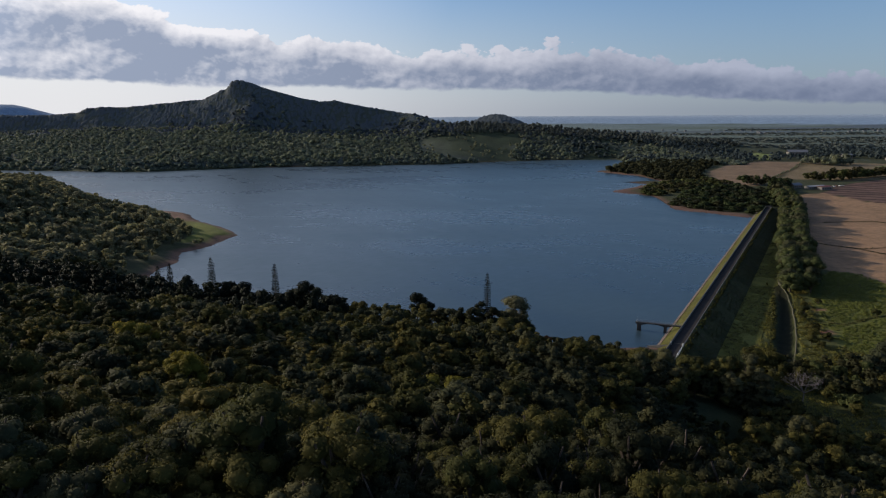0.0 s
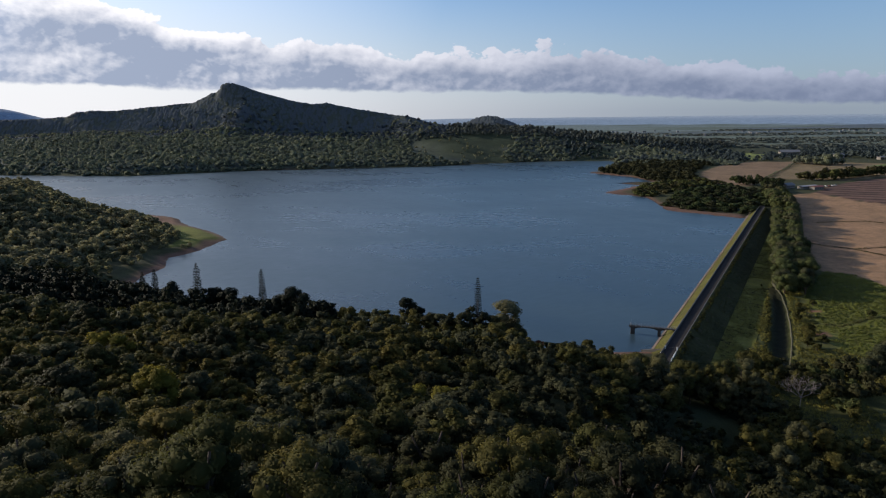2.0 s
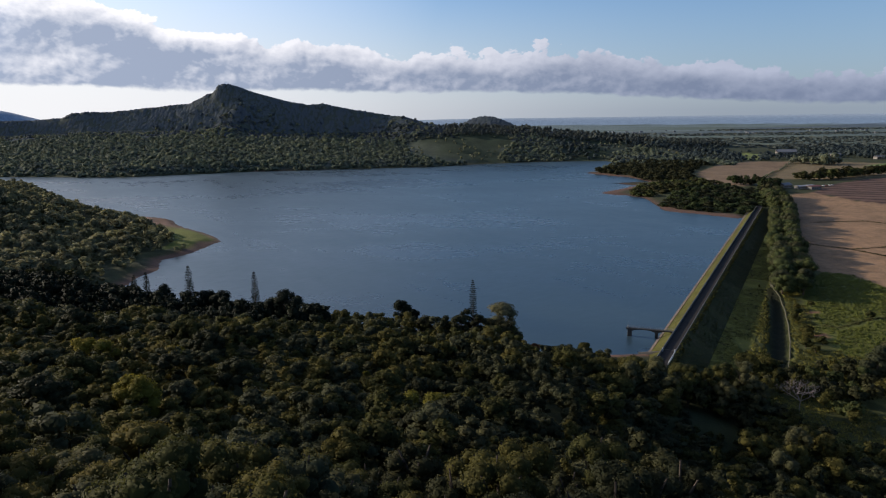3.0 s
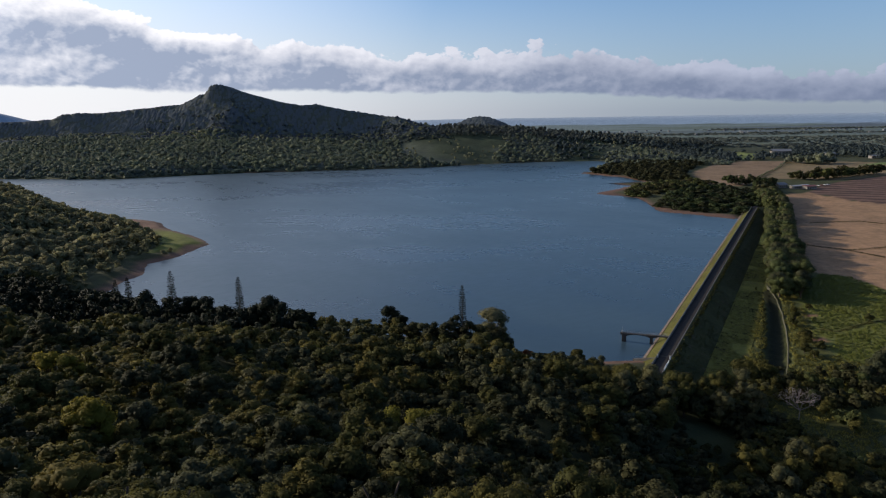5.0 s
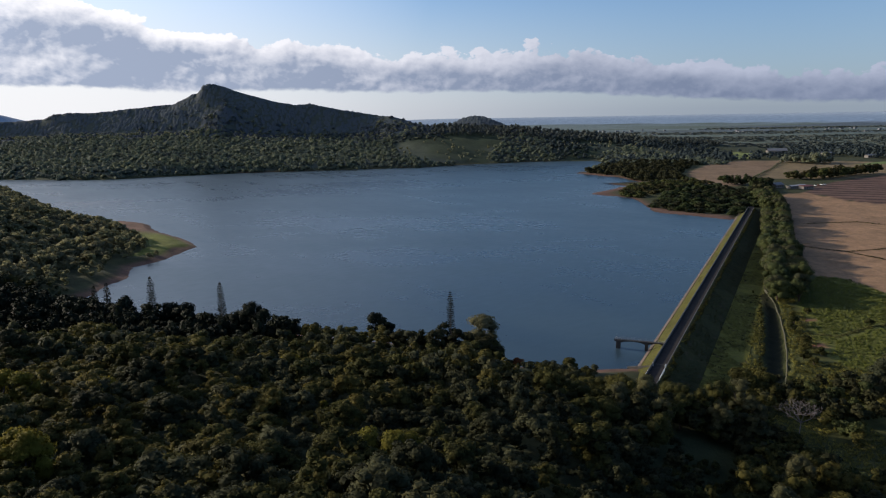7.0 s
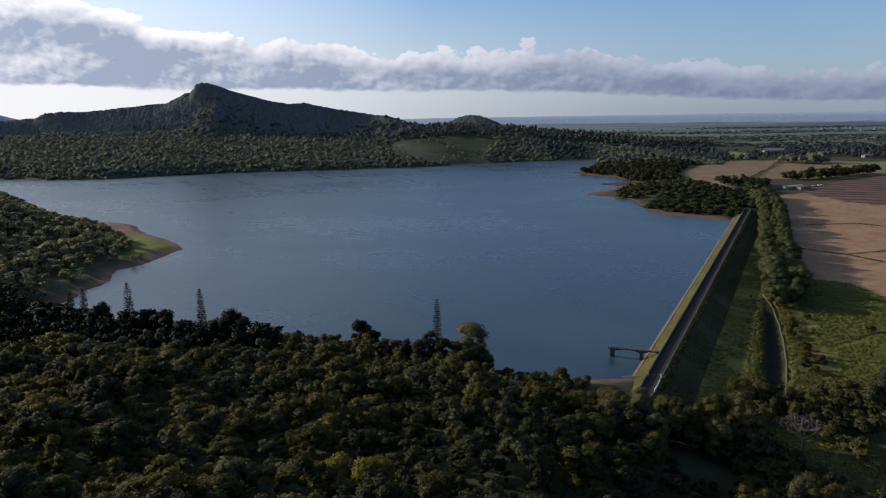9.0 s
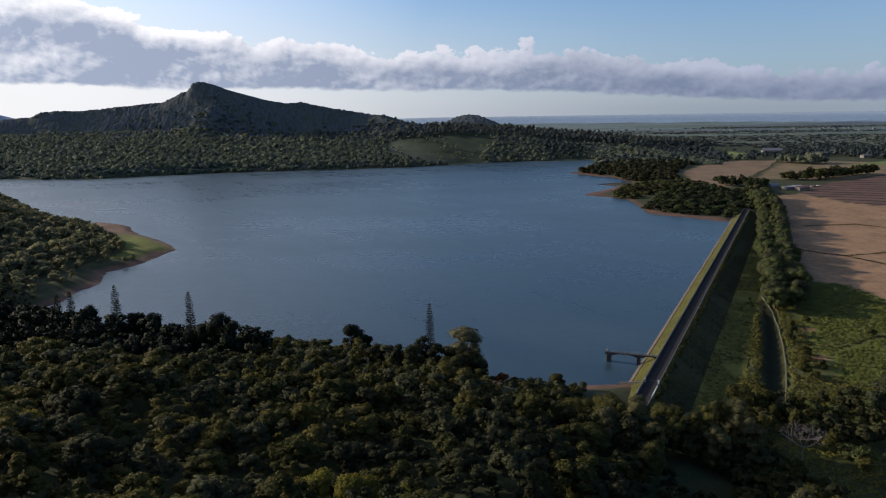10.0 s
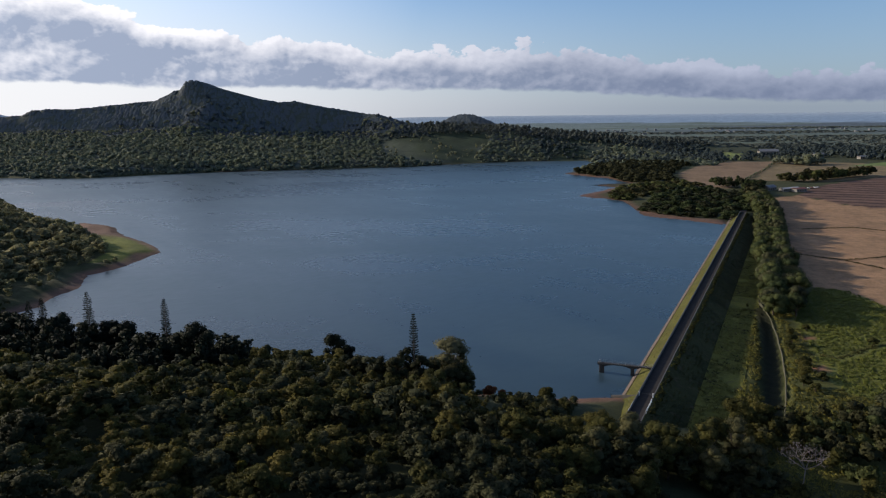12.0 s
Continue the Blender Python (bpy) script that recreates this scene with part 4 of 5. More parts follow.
# trees along the near shore
LEAF_PALE = foliage("pale_leaf", (0.105, 0.105, 0.060), (0.135, 0.130, 0.070), (0.170, 0.160, 0.085))
single_tree("tree", on_ground(24.2, 242.1), 6.6, 17.5, 3.0, LEAF_PALE, "tall pale-leaved tree with an open umbrella crown by the shore", leaves=2600, leaf=0.22, lobes=26, seed=5, bark=BARK_PALE, low=0.25, flat=0.55)
single_tree("tree", on_ground(27.5, 243.0), 3.8, 12.5, 2.5, LEAF_PALE, "pale-leaved tree with an open crown by the shore", leaves=900, leaf=0.22, lobes=14, seed=55, bark=BARK_PALE, low=0.25, flat=0.6)
for k, (x, y, r_, h_) in enumerate(((3, 226, 3.4, 9.5), (8.5, 223, 3.4, 10), (11, 231, 3.2, 11.5), (15, 227, 3.6, 11), (19, 231, 4.0, 11.5), (24, 233, 4.4, 10.5), (28.5, 235, 3.6, 7.5), (-3, 232, 3.4, 8.5))):
    single_tree("tree", on_ground(x, y), r_, h_, 1.5, LEAF_SHADE, "dark-leaved tree crowded near the shore", leaves=900, leaf=0.22, lobes=13, seed=170 + k, low=0.2)
single_tree("tree", on_ground(27.5, 240.0), 4.2, 9.5, 2.0, LEAF, "dark spreading tree leaning to the shore", seed=6)
single_tree("tree", on_ground(21.0, 238.0), 4.4, 10.0, 2.0, LEAF, "dark spreading tree leaning to the shore", seed=8)
single_tree("tree", on_ground(-12.0, 250.0), 3.9, 11.0, 3.0, LEAF_DARK, "round dark-crowned tree above the wood's edge", seed=7)
single_tree("tree", on_ground(-7.5, 248.0), 2.8, 8.5, 3.0, LEAF_DARK, "round dark-crowned tree above the wood's edge", seed=17)
for k, (x, y, top, rad) in enumerate(((-54, 250, 23.5, 4.6), (-49.5, 247, 20.5, 4.2), (-59, 252, 19.5, 4.4), (-84, 268, 18.0, 4.4), (-91, 272, 17.5, 4.0), (-112, 282, 17.0, 4.6), (-136, 292, 16.0, 4.8), (-103, 262, 17.0, 4.4), (-128, 276, 17.0, 4.8))):
    g = float(land(x, y))
    single_tree("conifer", (x, y, g), rad, top - g, 1.8, LEAF_DARK, "broad almost black conifer by the shore", "conifer", "shore conifers", leaves=1200, leaf=0.26, lobes=16, seed=150 + k, low=0.1, flat=1.0)
single_tree("shrub", on_ground(36.0, 238.5), 2.6, 3.8, 0.6, LEAF_RUST, "rust-red shrub at the water's edge", "shrub", leaves=800, leaf=0.17, seed=9)
single_tree("shrub", on_ground(39.5, 238.0), 1.7, 2.4, 0.4, LEAF_RUST, "rust-red shrub at the water's edge", "shrub", leaves=400, leaf=0.17, seed=10)
single_tree("tree", on_ground(50.5, 225.0), 3.0, 5.6, 0.4, LEAF, "round bright-green tree by the shore", leaves=1200, seed=11)

LEAF_SILVER = foliage("silver_leaf", (0.11, 0.11, 0.085), (0.16, 0.16, 0.12), (0.24, 0.235, 0.19))
# yellow-green trees in the wood
for k, (x, y, top, rad) in enumerate(((-52.6, 141, 38.6, 3.6), (-57, 144, 37.4, 3.0), (-64.5, 138, 41.5, 3.4), (-69, 138, 42.3, 3.2), (-39.6, 96.5, 50.1, 3.4), (-41.6, 98, 48.8, 2.4), (-14.2, 150.9, 26.8, 1.1), (-4, 130, 32.5, 3.8), (2, 127, 33.5, 4.4), (8, 124, 33.5, 3.6), (-30, 196, 23, 3.2))):
    g = float(land(x, y))
    single_tree("tree", (x, y, g), rad, max(6.0, top - g), 2.0, LEAF_YELLOW, "yellow-green leafed tree standing out of the dark wood", leaves=1900, leaf=0.16, lobes=20, seed=100 + k, low=0.12, flat=0.75)
single_tree("tree", (-32.0, 60.2, float(land(-32.0, 60.2))), 3.4, 57.7 - float(land(-32.0, 60.2)), 2.0, LEAF_SILVER, "silvery grey-leaved tree in dense wood", leaves=1800, leaf=0.2, seed=130)

# ---- row of trees between the dam meadow and the fields ----
row = [(170, 322), (184, 349), (199, 382), (222, 433), (250, 492), (277, 547), (300, 600), (322, 660)]
seg = [math.dist(a, b) for a, b in zip(row, row[1:])]
for lane, off in ((0, -4.2), (1, 4.4)):
    s = 2.0 + lane * 4.5
    k = 0
    while s < sum(seg):
        u, i = s, 0
        while i < len(seg) - 1 and u > seg[i]:
            u, i = u - seg[i], i + 1
        (ax, ay), (bx_, by_) = row[i], row[i + 1]
        f = u / seg[i]
        ux, uy = (bx_ - ax) / seg[i], (by_ - ay) / seg[i]
        x, y = ax + (bx_ - ax) * f + uy * off + random.uniform(-1, 1), ay + (by_ - ay) * f - ux * off + random.uniform(-1, 1)
        single_tree("tree", on_ground(x, y), random.uniform(5.6, 7.8), random.uniform(9.5, 13.5), 1.4, LEAF_GREY if k % 3 == 1 else LEAF_GROVE, "full-crowned green tree in a row along the field", group="field row", leaves=1400, leaf=0.20, lobes=20, low=0.12, seed=200 + k + 50 * lane)
        s += random.uniform(6.8, 9.2)
        k += 1

# ---- bushes and rough growth below the dam ----


def bushy(x, y):
    along, side = (x - D0.x) * D_U.x + (y - D0.y) * D_U.y, (x - D0.x) * D_R.x + (y - D0.y) * D_R.y
    ok = (x > 74) & in_view(x, y) & ~inside(CLEAR_PATCH, x, y) & ~((along > -6) & (side < 24))
    ok &= y < 236 - 0.25 * np.abs(x - 118)
    glade = edge([(109, 196), (104, 187), (98, 177), (116, 178)], x, y, False) < 8.5
    ok &= np.hypot(x - 97, y - 176) > 9
    return ok & ~glade & (fbm(x, y, 26.0, 3, 31) > -0.20)


ux_, uy_ = scatter(74, 230, 95, 240, 4.6, bushy)
forest("thicket", ux_, uy_, MID, [(LEAF, 0.5), (LEAF_GROVE, 0.25), (LEAF_SHADE, 0.25)], 2.7, "thicket of bushes and small trees below the dam", sink=0.1, tall=(0.75, 1.15))
lx_, ly_ = scatter(50, 94, 104, 168, 2.6, lambda x, y: inside(CLEAR_PATCH, x, y))
forest("low_scrub", lx_, ly_, LOW, [(LEAF, 0.7), (LEAF_GREY, 0.3)], 1.2, "low dark scrub in the hollow", "scrub", sink=0.1, tall=(0.5, 0.9))
for k, (x, y, r_, h_) in enumerate(((152, 226, 5.5, 10), (160, 234, 5.0, 9.5), (144, 218, 4.6, 8.5), (168, 226, 5.2, 9), (158, 214, 5.0, 8.5), (96, 214, 4.2, 8.5), (104, 222, 4.6, 8.0), (112, 224, 3.8, 7.0), (89, 203, 4.0, 9.0))):
    single_tree("tree", on_ground(x, y), r_, h_, 1.6, LEAF_GREY if k < 5 else LEAF, "broad dusty-green tree at the meadow's edge", leaves=1300, leaf=0.27, seed=300 + k)
for k, (x, y, r_) in enumerate(((157, 291, 2.6), (153, 285, 2.2), (150, 270, 2.4), (147, 265, 3.0), (144, 259, 2.8), (140, 252, 2.6), (148, 255, 2.4), (163, 303, 2.0), (171, 306, 1.8), (187, 288, 2.2), (141, 247, 2.0))):
    single_tree("shrub", on_ground(x, y), r_, r_ * 1.5, 0.4, LEAF, "dark-green bush beside the green field", "shrub", "field bushes", leaves=500, leaf=0.22, lobes=7, seed=330 + k)


BARK_DEAD = plain("dead_wood", (0.17, 0.145, 0.14), 0.95, grain=3.0)


def dead_tree(at, height, seed):
    r = random.Random(seed)
    t = thing("dead_tree", at, "bare pale-grey dead tree with fine spreading branches", "tree")
    trunk, twigs = bmesh.new(), bmesh.new()

    def grow(bm, a, d, ln, rad, level):
        b = a + d * ln
        tube(bm, a, b, rad, rad * 0.65, 6 if level < 2 else 4)
        if level == 5:
            return
        for _ in range(5 if level == 0 else 3 if level < 4 else 2):
            side = Vector((r.uniform(-1, 1), r.uniform(-1, 1), r.uniform(-0.1, 0.55)))
            nd_ = (d * 0.6 + side * 1.0).normalized()
            grow(twigs, b, nd_, (3.4 if level == 0 else ln) * r.uniform(0.62, 0.85), rad * 0.6, level + 1)

    grow(trunk, Vector((0, 0, -0.4)), Vector((0.05, 0.0, 1)).normalized(), height * 0.5, height * 0.013, 0)
    part("trunk", trunk, BARK_DEAD, t)
    part("branches", twigs, BARK_DEAD, t)


sbx, sby = scatter(38, 66, 206, 232, 3.0, lambda x, y: (y < 229 - 0.35 * np.abs(x - 50)) & (shore(x, y) > 3) & (((x - D0.x) * D_R.x + (y - D0.y) * D_R.y) < -15))
forest("shore_bushes", sbx, sby, MID, [(LEAF, 0.6), (LEAF_GREY, 0.4)], 1.9, "low green bushes above the shore", "bushes", sink=0.15, tall=(0.6, 0.95))
dead_tree(on_ground(101.5, 184.5), 15.0, 3)

for k, (x, y, r_, top) in enumerate(((52, 177, 4.6, 20.4), (58, 166, 4.2, 17.2), (46, 169, 4.6, 20.0), (63, 189, 4.6, 17.0), (71, 190.5, 4.6, 16.0), (75.5, 185.5, 4.2, 15.4), (79, 181, 3.6, 13.4), (56, 186, 4.6, 18.4), (49, 190, 4.4, 17.0), (66, 196, 4.4, 14.6), (58, 198, 4.2, 14.4),
                                         (82, 191, 4.2, 13.4), (90, 194, 4.4, 13.6), (86, 199, 4.0, 11.5), (43, 183, 4.4, 18.6), (64, 180, 4.0, 15.8), (70, 183, 3.8, 14.6), (40, 193, 4.0, 15.0), (91.6, 187.8, 3.8, 11.2), (72, 149, 4.2, 14.3), (77, 152, 3.8, 12.4), (87, 157, 4.2, 10.8), (82, 150, 4.0, 11.5), (93, 163, 3.8, 8.8), (76, 142, 4.0, 13.0), (39, 147, 4.6, 21.4))):
    g = float(land(x, y))
    single_tree("tree", (x, y, g), r_, top - g, 1.6, LEAF if k % 3 else LEAF_GREY, "tall dark-green tree beside the shaded hollow", group="hollow trees", leaves=1300, leaf=0.17, lobes=18, seed=350 + k, low=0.12)

# rough tufts: meadow, cane field
TUFT = []
for k in range(5):
    r = np.random.default_rng(500 + k)
    f = []
    for i in range(11):
        a = r.uniform(0, 6.28)
        d, o = np.array([np.cos(a), np.sin(a), 0]), r.normal(size=3) * np.array([0.35, 0.35, 0])
        sd_ = np.array([-d[1], d[0], 0]) * 0.16
        f.append([o + d * 0.95 - sd_ * 0.5 + np.array([0, 0, 0.75]), o + d * 0.95 + sd_ * 0.5 + np.array([0, 0, 0.7]), o + sd_, o - sd_])
    f = np.array(f)
    way = f * np.array([0.8, 0.8, 0]) + np.array([0, 0, 0.9]) + 0.25 * r.normal(size=f.shape)
    TUFT.append(np.concatenate([f, way], -1))
CANE = foliage("cane", (0.112, 0.126, 0.026), (0.152, 0.166, 0.034), (0.195, 0.200, 0.050), patch=0.05, translucent=0.3)
WEED = foliage("weeds", (0.090, 0.092, 0.022), (0.130, 0.130, 0.032), (0.19, 0.178, 0.058), patch=0.06, translucent=0.3)
cx_, cy_ = scatter(140, 330, 222, 380, 1.75, lambda x, y: inside(FIELDS["green"][0], x, y) & (edge([(152, 283), (166, 275), (186, 286), (240, 300)], x, y, False) > 2.2) & (np.hypot(x - 153, y - 266) > 6) & (np.hypot(x - 167, y - 298) > 4))
forest("cane_field", cx_, cy_, TUFT, [(CANE, 1.0)], 0.85, "bright-green rough crop growing in the field", "crop", sink=0.1, tall=(0.6, 1.1))


def weedy(x, y):
    side = (x - D0.x) * D_R.x + (y - D0.y) * D_R.y
    return (side > 23) & (edge(PATH_LINE, x, y, False) > 0.9) & (edge(DITCH, x, y, False) > 3.9) & (fbm(x, y, 9.0, 2, 41) > -0.3) & ~inside(FIELDS["green"][0], x, y) & ~inside(FIELDS["brown"][0], x, y)


# darker weeds: slope shade put into their colour; also dark track verges
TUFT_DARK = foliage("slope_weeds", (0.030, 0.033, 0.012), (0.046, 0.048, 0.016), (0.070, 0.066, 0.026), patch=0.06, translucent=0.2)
sx_, sy_ = scatter(70, 290, 215, 590, 1.7, lambda x, y: (fbm(x, y, 12.0, 2, 71) > -0.25) & (((x - D0.x) * D_R.x + (y - D0.y) * D_R.y) > 3.4) & (((x - D0.x) * D_R.x + (y - D0.y) * D_R.y) < 24) & (((x - D0.x) * D_U.x + (y - D0.y) * D_U.y) > 10) & (((x - D0.x) * D_U.x + (y - D0.y) * D_U.y) < D_LEN - 4))
s_side = (sx_ - D0.x) * D_R.x + (sy_ - D0.y) * D_R.y
s_z = np.interp(s_side, [2.4, 12, 24], [CREST - 0.05, -3.0, -4.0])
upper = s_side < 12.5
forest("slope_weeds", sx_[upper], sy_[upper], TUFT, [(TUFT_DARK, 1.0)], 0.8, "tangled weeds on the dam's dry slope, shade in their colour", "grass", sink=0.1, tall=(0.3, 0.6), z=s_z[upper])
forest("toe_weeds", sx_[~upper], sy_[~upper], TUFT, [(WEED, 0.8), (TUFT_DARK, 0.2)], 0.85, "rough sunlit weeds at the foot of the dam", "grass", sink=0.1, tall=(0.4, 0.8), z=s_z[~upper])
kx2, ky2 = scatter(70, 290, 215, 600, 0.95, lambda x, y: (np.abs(((x - D0.x) * D_R.x + (y - D0.y) * D_R.y) - 3.5 - 0.5 * fbm(x, y, 5.0, 2, 19)) < 0.65) & (((x - D0.x) * D_U.x + (y - D0.y) * D_U.y) > 12) & (((x - D0.x) * D_U.x + (y - D0.y) * D_U.y) < D_LEN - 3) & (fbm(x, y, 6.0, 2, 23) > -0.6))
forest("crest_bushes", kx2, ky2, FAR, [(LEAF, 0.7), (WEED, 0.3)], 0.6, "low green bushes along the road's edge", "bushes", sink=0.15, tall=(0.6, 1.0), z=np.interp((kx2 - D0.x) * D_R.x + (ky2 - D0.y) * D_R.y, [2.4, 12], [CREST - 0.05, -3.0]))
stx, sty = scatter(60, 290, 215, 600, 0.85, lambda x, y: (np.abs(((x - D0.x) * D_R.x + (y - D0.y) * D_R.y) + 8.3 + 0.9 * fbm(x, y, 4.0, 2, 29)) < 1.3) & (((x - D0.x) * D_U.x + (y - D0.y) * D_U.y) > 31) & (((x - D0.x) * D_U.x + (y - D0.y) * D_U.y) < D_LEN - 8))
forest("riprap_stones", stx, sty, DOME, [(RIPRAP, 0.7), (CONCRETE_DARK, 0.3)], 0.42, "loose brown stones along the dam's waterline", "stones", sink=0.2, tall=(0.6, 1.1), z=np.interp((stx - D0.x) * D_R.x + (sty - D0.y) * D_R.y, [-14, -2.4], [-3.6, CREST - 0.05]))
bank_x, bank_y = scatter(60, 290, 205, 600, 1.25, lambda x, y: (np.abs(((x - D0.x) * D_R.x + (y - D0.y) * D_R.y) + 4.6) < 1.9) & (((x - D0.x) * D_U.x + (y - D0.y) * D_U.y) > 6) & (((x - D0.x) * D_U.x + (y - D0.y) * D_U.y) < D_LEN) & (fbm(x, y, 7.0, 2, 47) > -0.15))
b_side = (bank_x - D0.x) * D_R.x + (bank_y - D0.y) * D_R.y
forest("bank_grass", bank_x, bank_y, TUFT, [(WEED, 1.0)], 0.42, "rough yellow-green grass on the dam's wet side", "grass", sink=0.1, tall=(0.4, 0.8), z=np.interp(b_side, [-14, -2.4], [-3.6, CREST - 0.05]))
ex_, ey_ = scatter(84, 200, 150, 400, 1.45, weedy)
forest("meadow_weeds", ex_, ey_, TUFT, [(WEED, 1.0)], 0.75, "tall rough grass and weeds in the meadow", "grass", sink=0.1, tall=(0.5, 1.1))
jx, jy = scatter(112, 172, 233, 360, 2.0, lambda x, y: (np.abs(edge(DITCH, x, y, False) - 4.6) < 0.8) & (edge(PATH_LINE, x, y, False) > 5.0))
forest("ditch_hedge", jx, jy, FAR, [(LEAF, 1.0)], 0.8, "dense growth along the ditch banks", "hedge", sink=0.2)

for track in ([(236, 452), (248, 438), (262, 426), (287, 432), (345, 447)], [(262, 424), (275, 395), (330, 400)], [(285, 518), (327, 522), (345, 503), (420, 530)], [(152, 283), (166, 275), (186, 286), (240, 300)]):
    qx, qy = scatter(140, 430, 260, 540, 1.3, lambda x, y: edge(track, x, y, False) < 0.9)
    forest("track_verge", qx, qy, TUFT, [(TUFT_DARK, 1.0)], 0.9, "dark strip of weeds along a field track", "grass", sink=0.1, tall=(0.4, 0.8))



def ribbon(line, width, step=1.2):
    """A narrow trodden strip lying on the ground along a chain of points."""
    bm, last = bmesh.new(), None
    for (ax, ay), (bx_, by_) in zip(line, line[1:]):
        n = max(1, int(math.dist((ax, ay), (bx_, by_)) / step))
        for k in range(n):
            x, y = ax + (bx_ - ax) * k / n, ay + (by_ - ay) * k / n
            ux, uy = (bx_ - ax) / math.dist((ax, ay), (bx_, by_)), (by_ - ay) / math.dist((ax, ay), (bx_, by_))
            w = width * random.uniform(0.38, 0.62)
            pair = [bm.verts.new((x + s * uy * w, y - s * ux * w, float(land(x + s * uy * w, y - s * ux * w)) + 0.22)) for s in (-1, 1)]
            if last:
                bm.faces.new((last[0], last[1], pair[1], pair[0]))
            last = pair
    bmesh.ops.recalc_face_normals(bm, faces=bm.faces)
    bmesh.ops.solidify(bm, geom=bm.faces[:], thickness=0.3)
    return bm


EARTH = plain("trodden_earth", (0.062, 0.060, 0.036), 0.95, grain=0.9)
tagged(part("footpath", ribbon(PATH_LINE, 0.36), EARTH), "narrow trodden earth footpath beside the ditch", "path", kind="structure")

# ---- the intake pier ----
# dark concrete taken nearer black: backlit shade is put into its colour
PIER_DARK = plain("dark_backlit_concrete", (0.050, 0.048, 0.046), 0.9, grain=0.8)
PIER_A, PIER_B = Vector((75.0, 257.6, 3.3)), Vector((89.6, 252.2, 3.3))
pd = (PIER_B - PIER_A)
plen = pd.length
pier = thing("pier", (PIER_A.x, PIER_A.y, 0), "narrow concrete intake walkway on two piers, reaching out from the dam", "pier", turn=math.degrees(math.atan2(pd.y, pd.x)))
bm = bmesh.new()
box(bm, (plen / 2 - 0.6, 0, 3.17), (plen + 2.2, 1.3, 0.24))
part("deck", bm, PIER_DARK, pier)
for x0, x1 in ((0.6, 9.05), (10.15, plen + 0.4)):
    bm, last = bmesh.new(), None
    for k in range(13):
        x, s = x0 + (x1 - x0) * k / 12, abs(k / 6 - 1)
        drop = 0.18 + 0.75 * s ** 3
        vs = [bm.verts.new((x, y, h)) for y, h in ((-0.4, 3.05), (0.4, 3.05), (0.4, 3.05 - drop), (-0.4, 3.05 - drop))]
        if last:
            for i in range(4):
                bm.faces.new((last[i], last[(i + 1) % 4], vs[(i + 1) % 4], vs[i]))
        else:
            bm.faces.new(vs)
        last = vs
    bm.faces.new(last[::-1])
    bmesh.ops.recalc_face_normals(bm, faces=bm.faces)
    part("arched_beam", bm, PIER_DARK, pier)
bm = bmesh.new()
box(bm, (-0.2, 0, 0.4), (1.6, 1.5, 5.0))
bmesh.ops.bevel(bm, geom=bm.edges[:], offset=0.12, segments=1, affect="EDGES")
part("column", bm, PIER_DARK, pier)
bm = bmesh.new()
box(bm, (-0.2, 0, 2.85), (2.6, 1.7, 0.35))
part("capital", bm, PIER_DARK, pier)
bm = bmesh.new()
box(bm, (9.6, 0, 0.9), (1.1, 1.2, 4.2))
part("column", bm, PIER_DARK, pier)
bm = bmesh.new()
box(bm, (9.9, 0, 2.75), (3.6, 1.1, 0.5))
part("capital", bm, PIER_DARK, pier)
for side in (-0.58, 0.58):
    bm = bmesh.new()
    for k in range(9):
        tube(bm, (-1.2 + k * (plen + 1.4) / 8, side, 3.28), (-1.2 + k * (plen + 1.4) / 8, side, 4.15), 0.03, 0.03)
    for h in (3.7, 4.15):
        tube(bm, (-1.2, side, h), (plen + 0.2, side, h), 0.025, 0.025)
    part("railing", bm, STEEL, pier)
bm = bmesh.new()
box(bm, (-0.9, 0, 3.75), (0.5, 0.5, 0.7))
tube(bm, (-0.9, 0.2, 3.3), (-0.9, 0.2, 5.6), 0.05, 0.03)
part("gate_gear", bm, STEEL, pier)

# ---- near end of the dam: wing wall, painted rails, skiff ----


def wall_between(name, a, b, low, high_a, high_b, thick, mat, label, category):
    a, b = Vector(a), Vector(b)
    n = Vector((-(b - a).y, (b - a).x)).normalized() * thick / 2
    bm = bmesh.new()
    lo = [bm.verts.new((*q, low)) for q in (a - n, b - n, b + n, a + n)]
    hi = [bm.verts.new((*q, h)) for q, h in ((a - n, high_a), (b - n, high_b), (b + n, high_b), (a + n, high_a))]
    bm.faces.new(lo[::-1])
    bm.faces.new(hi)
    for i in range(4):
        bm.faces.new((lo[i], lo[(i + 1) % 4], hi[(i + 1) % 4], hi[i]))
    bmesh.ops.recalc_face_normals(bm, faces=bm.faces)
    return tagged(part(name, bm, mat), label, category)


wall_between("wing_wall", dam_xy(29, -10.6), dam_xy(27, -2.4), -0.6, 0.5, 2.9, 0.4, CONCRETE_DARK, "low sloping concrete wing wall at the dam's end", "wall")


def rail(a, b, right, label):
    t = new("guard_rail")
    tagged(t, label, "guard rail", "dam rails")
    n = int((b - a) / 2.0)
    for k in range(n + 1):
        bm = bmesh.new()
        box(bm, (*dam_xy(a + (b - a) * k / n, right), CREST + 0.5), (0.16, 0.16, 1.1))
        part("post", bm, WHITE, t)
    for h in (0.55, 0.95):
        p0, p1 = Vector((*dam_xy(a, right), CREST + h)), Vector((*dam_xy(b, right), CREST + h))
        bm = bmesh.new()
        tube(bm, p0, p1, 0.06, 0.06)
        part("bar", bm, WHITE, t)


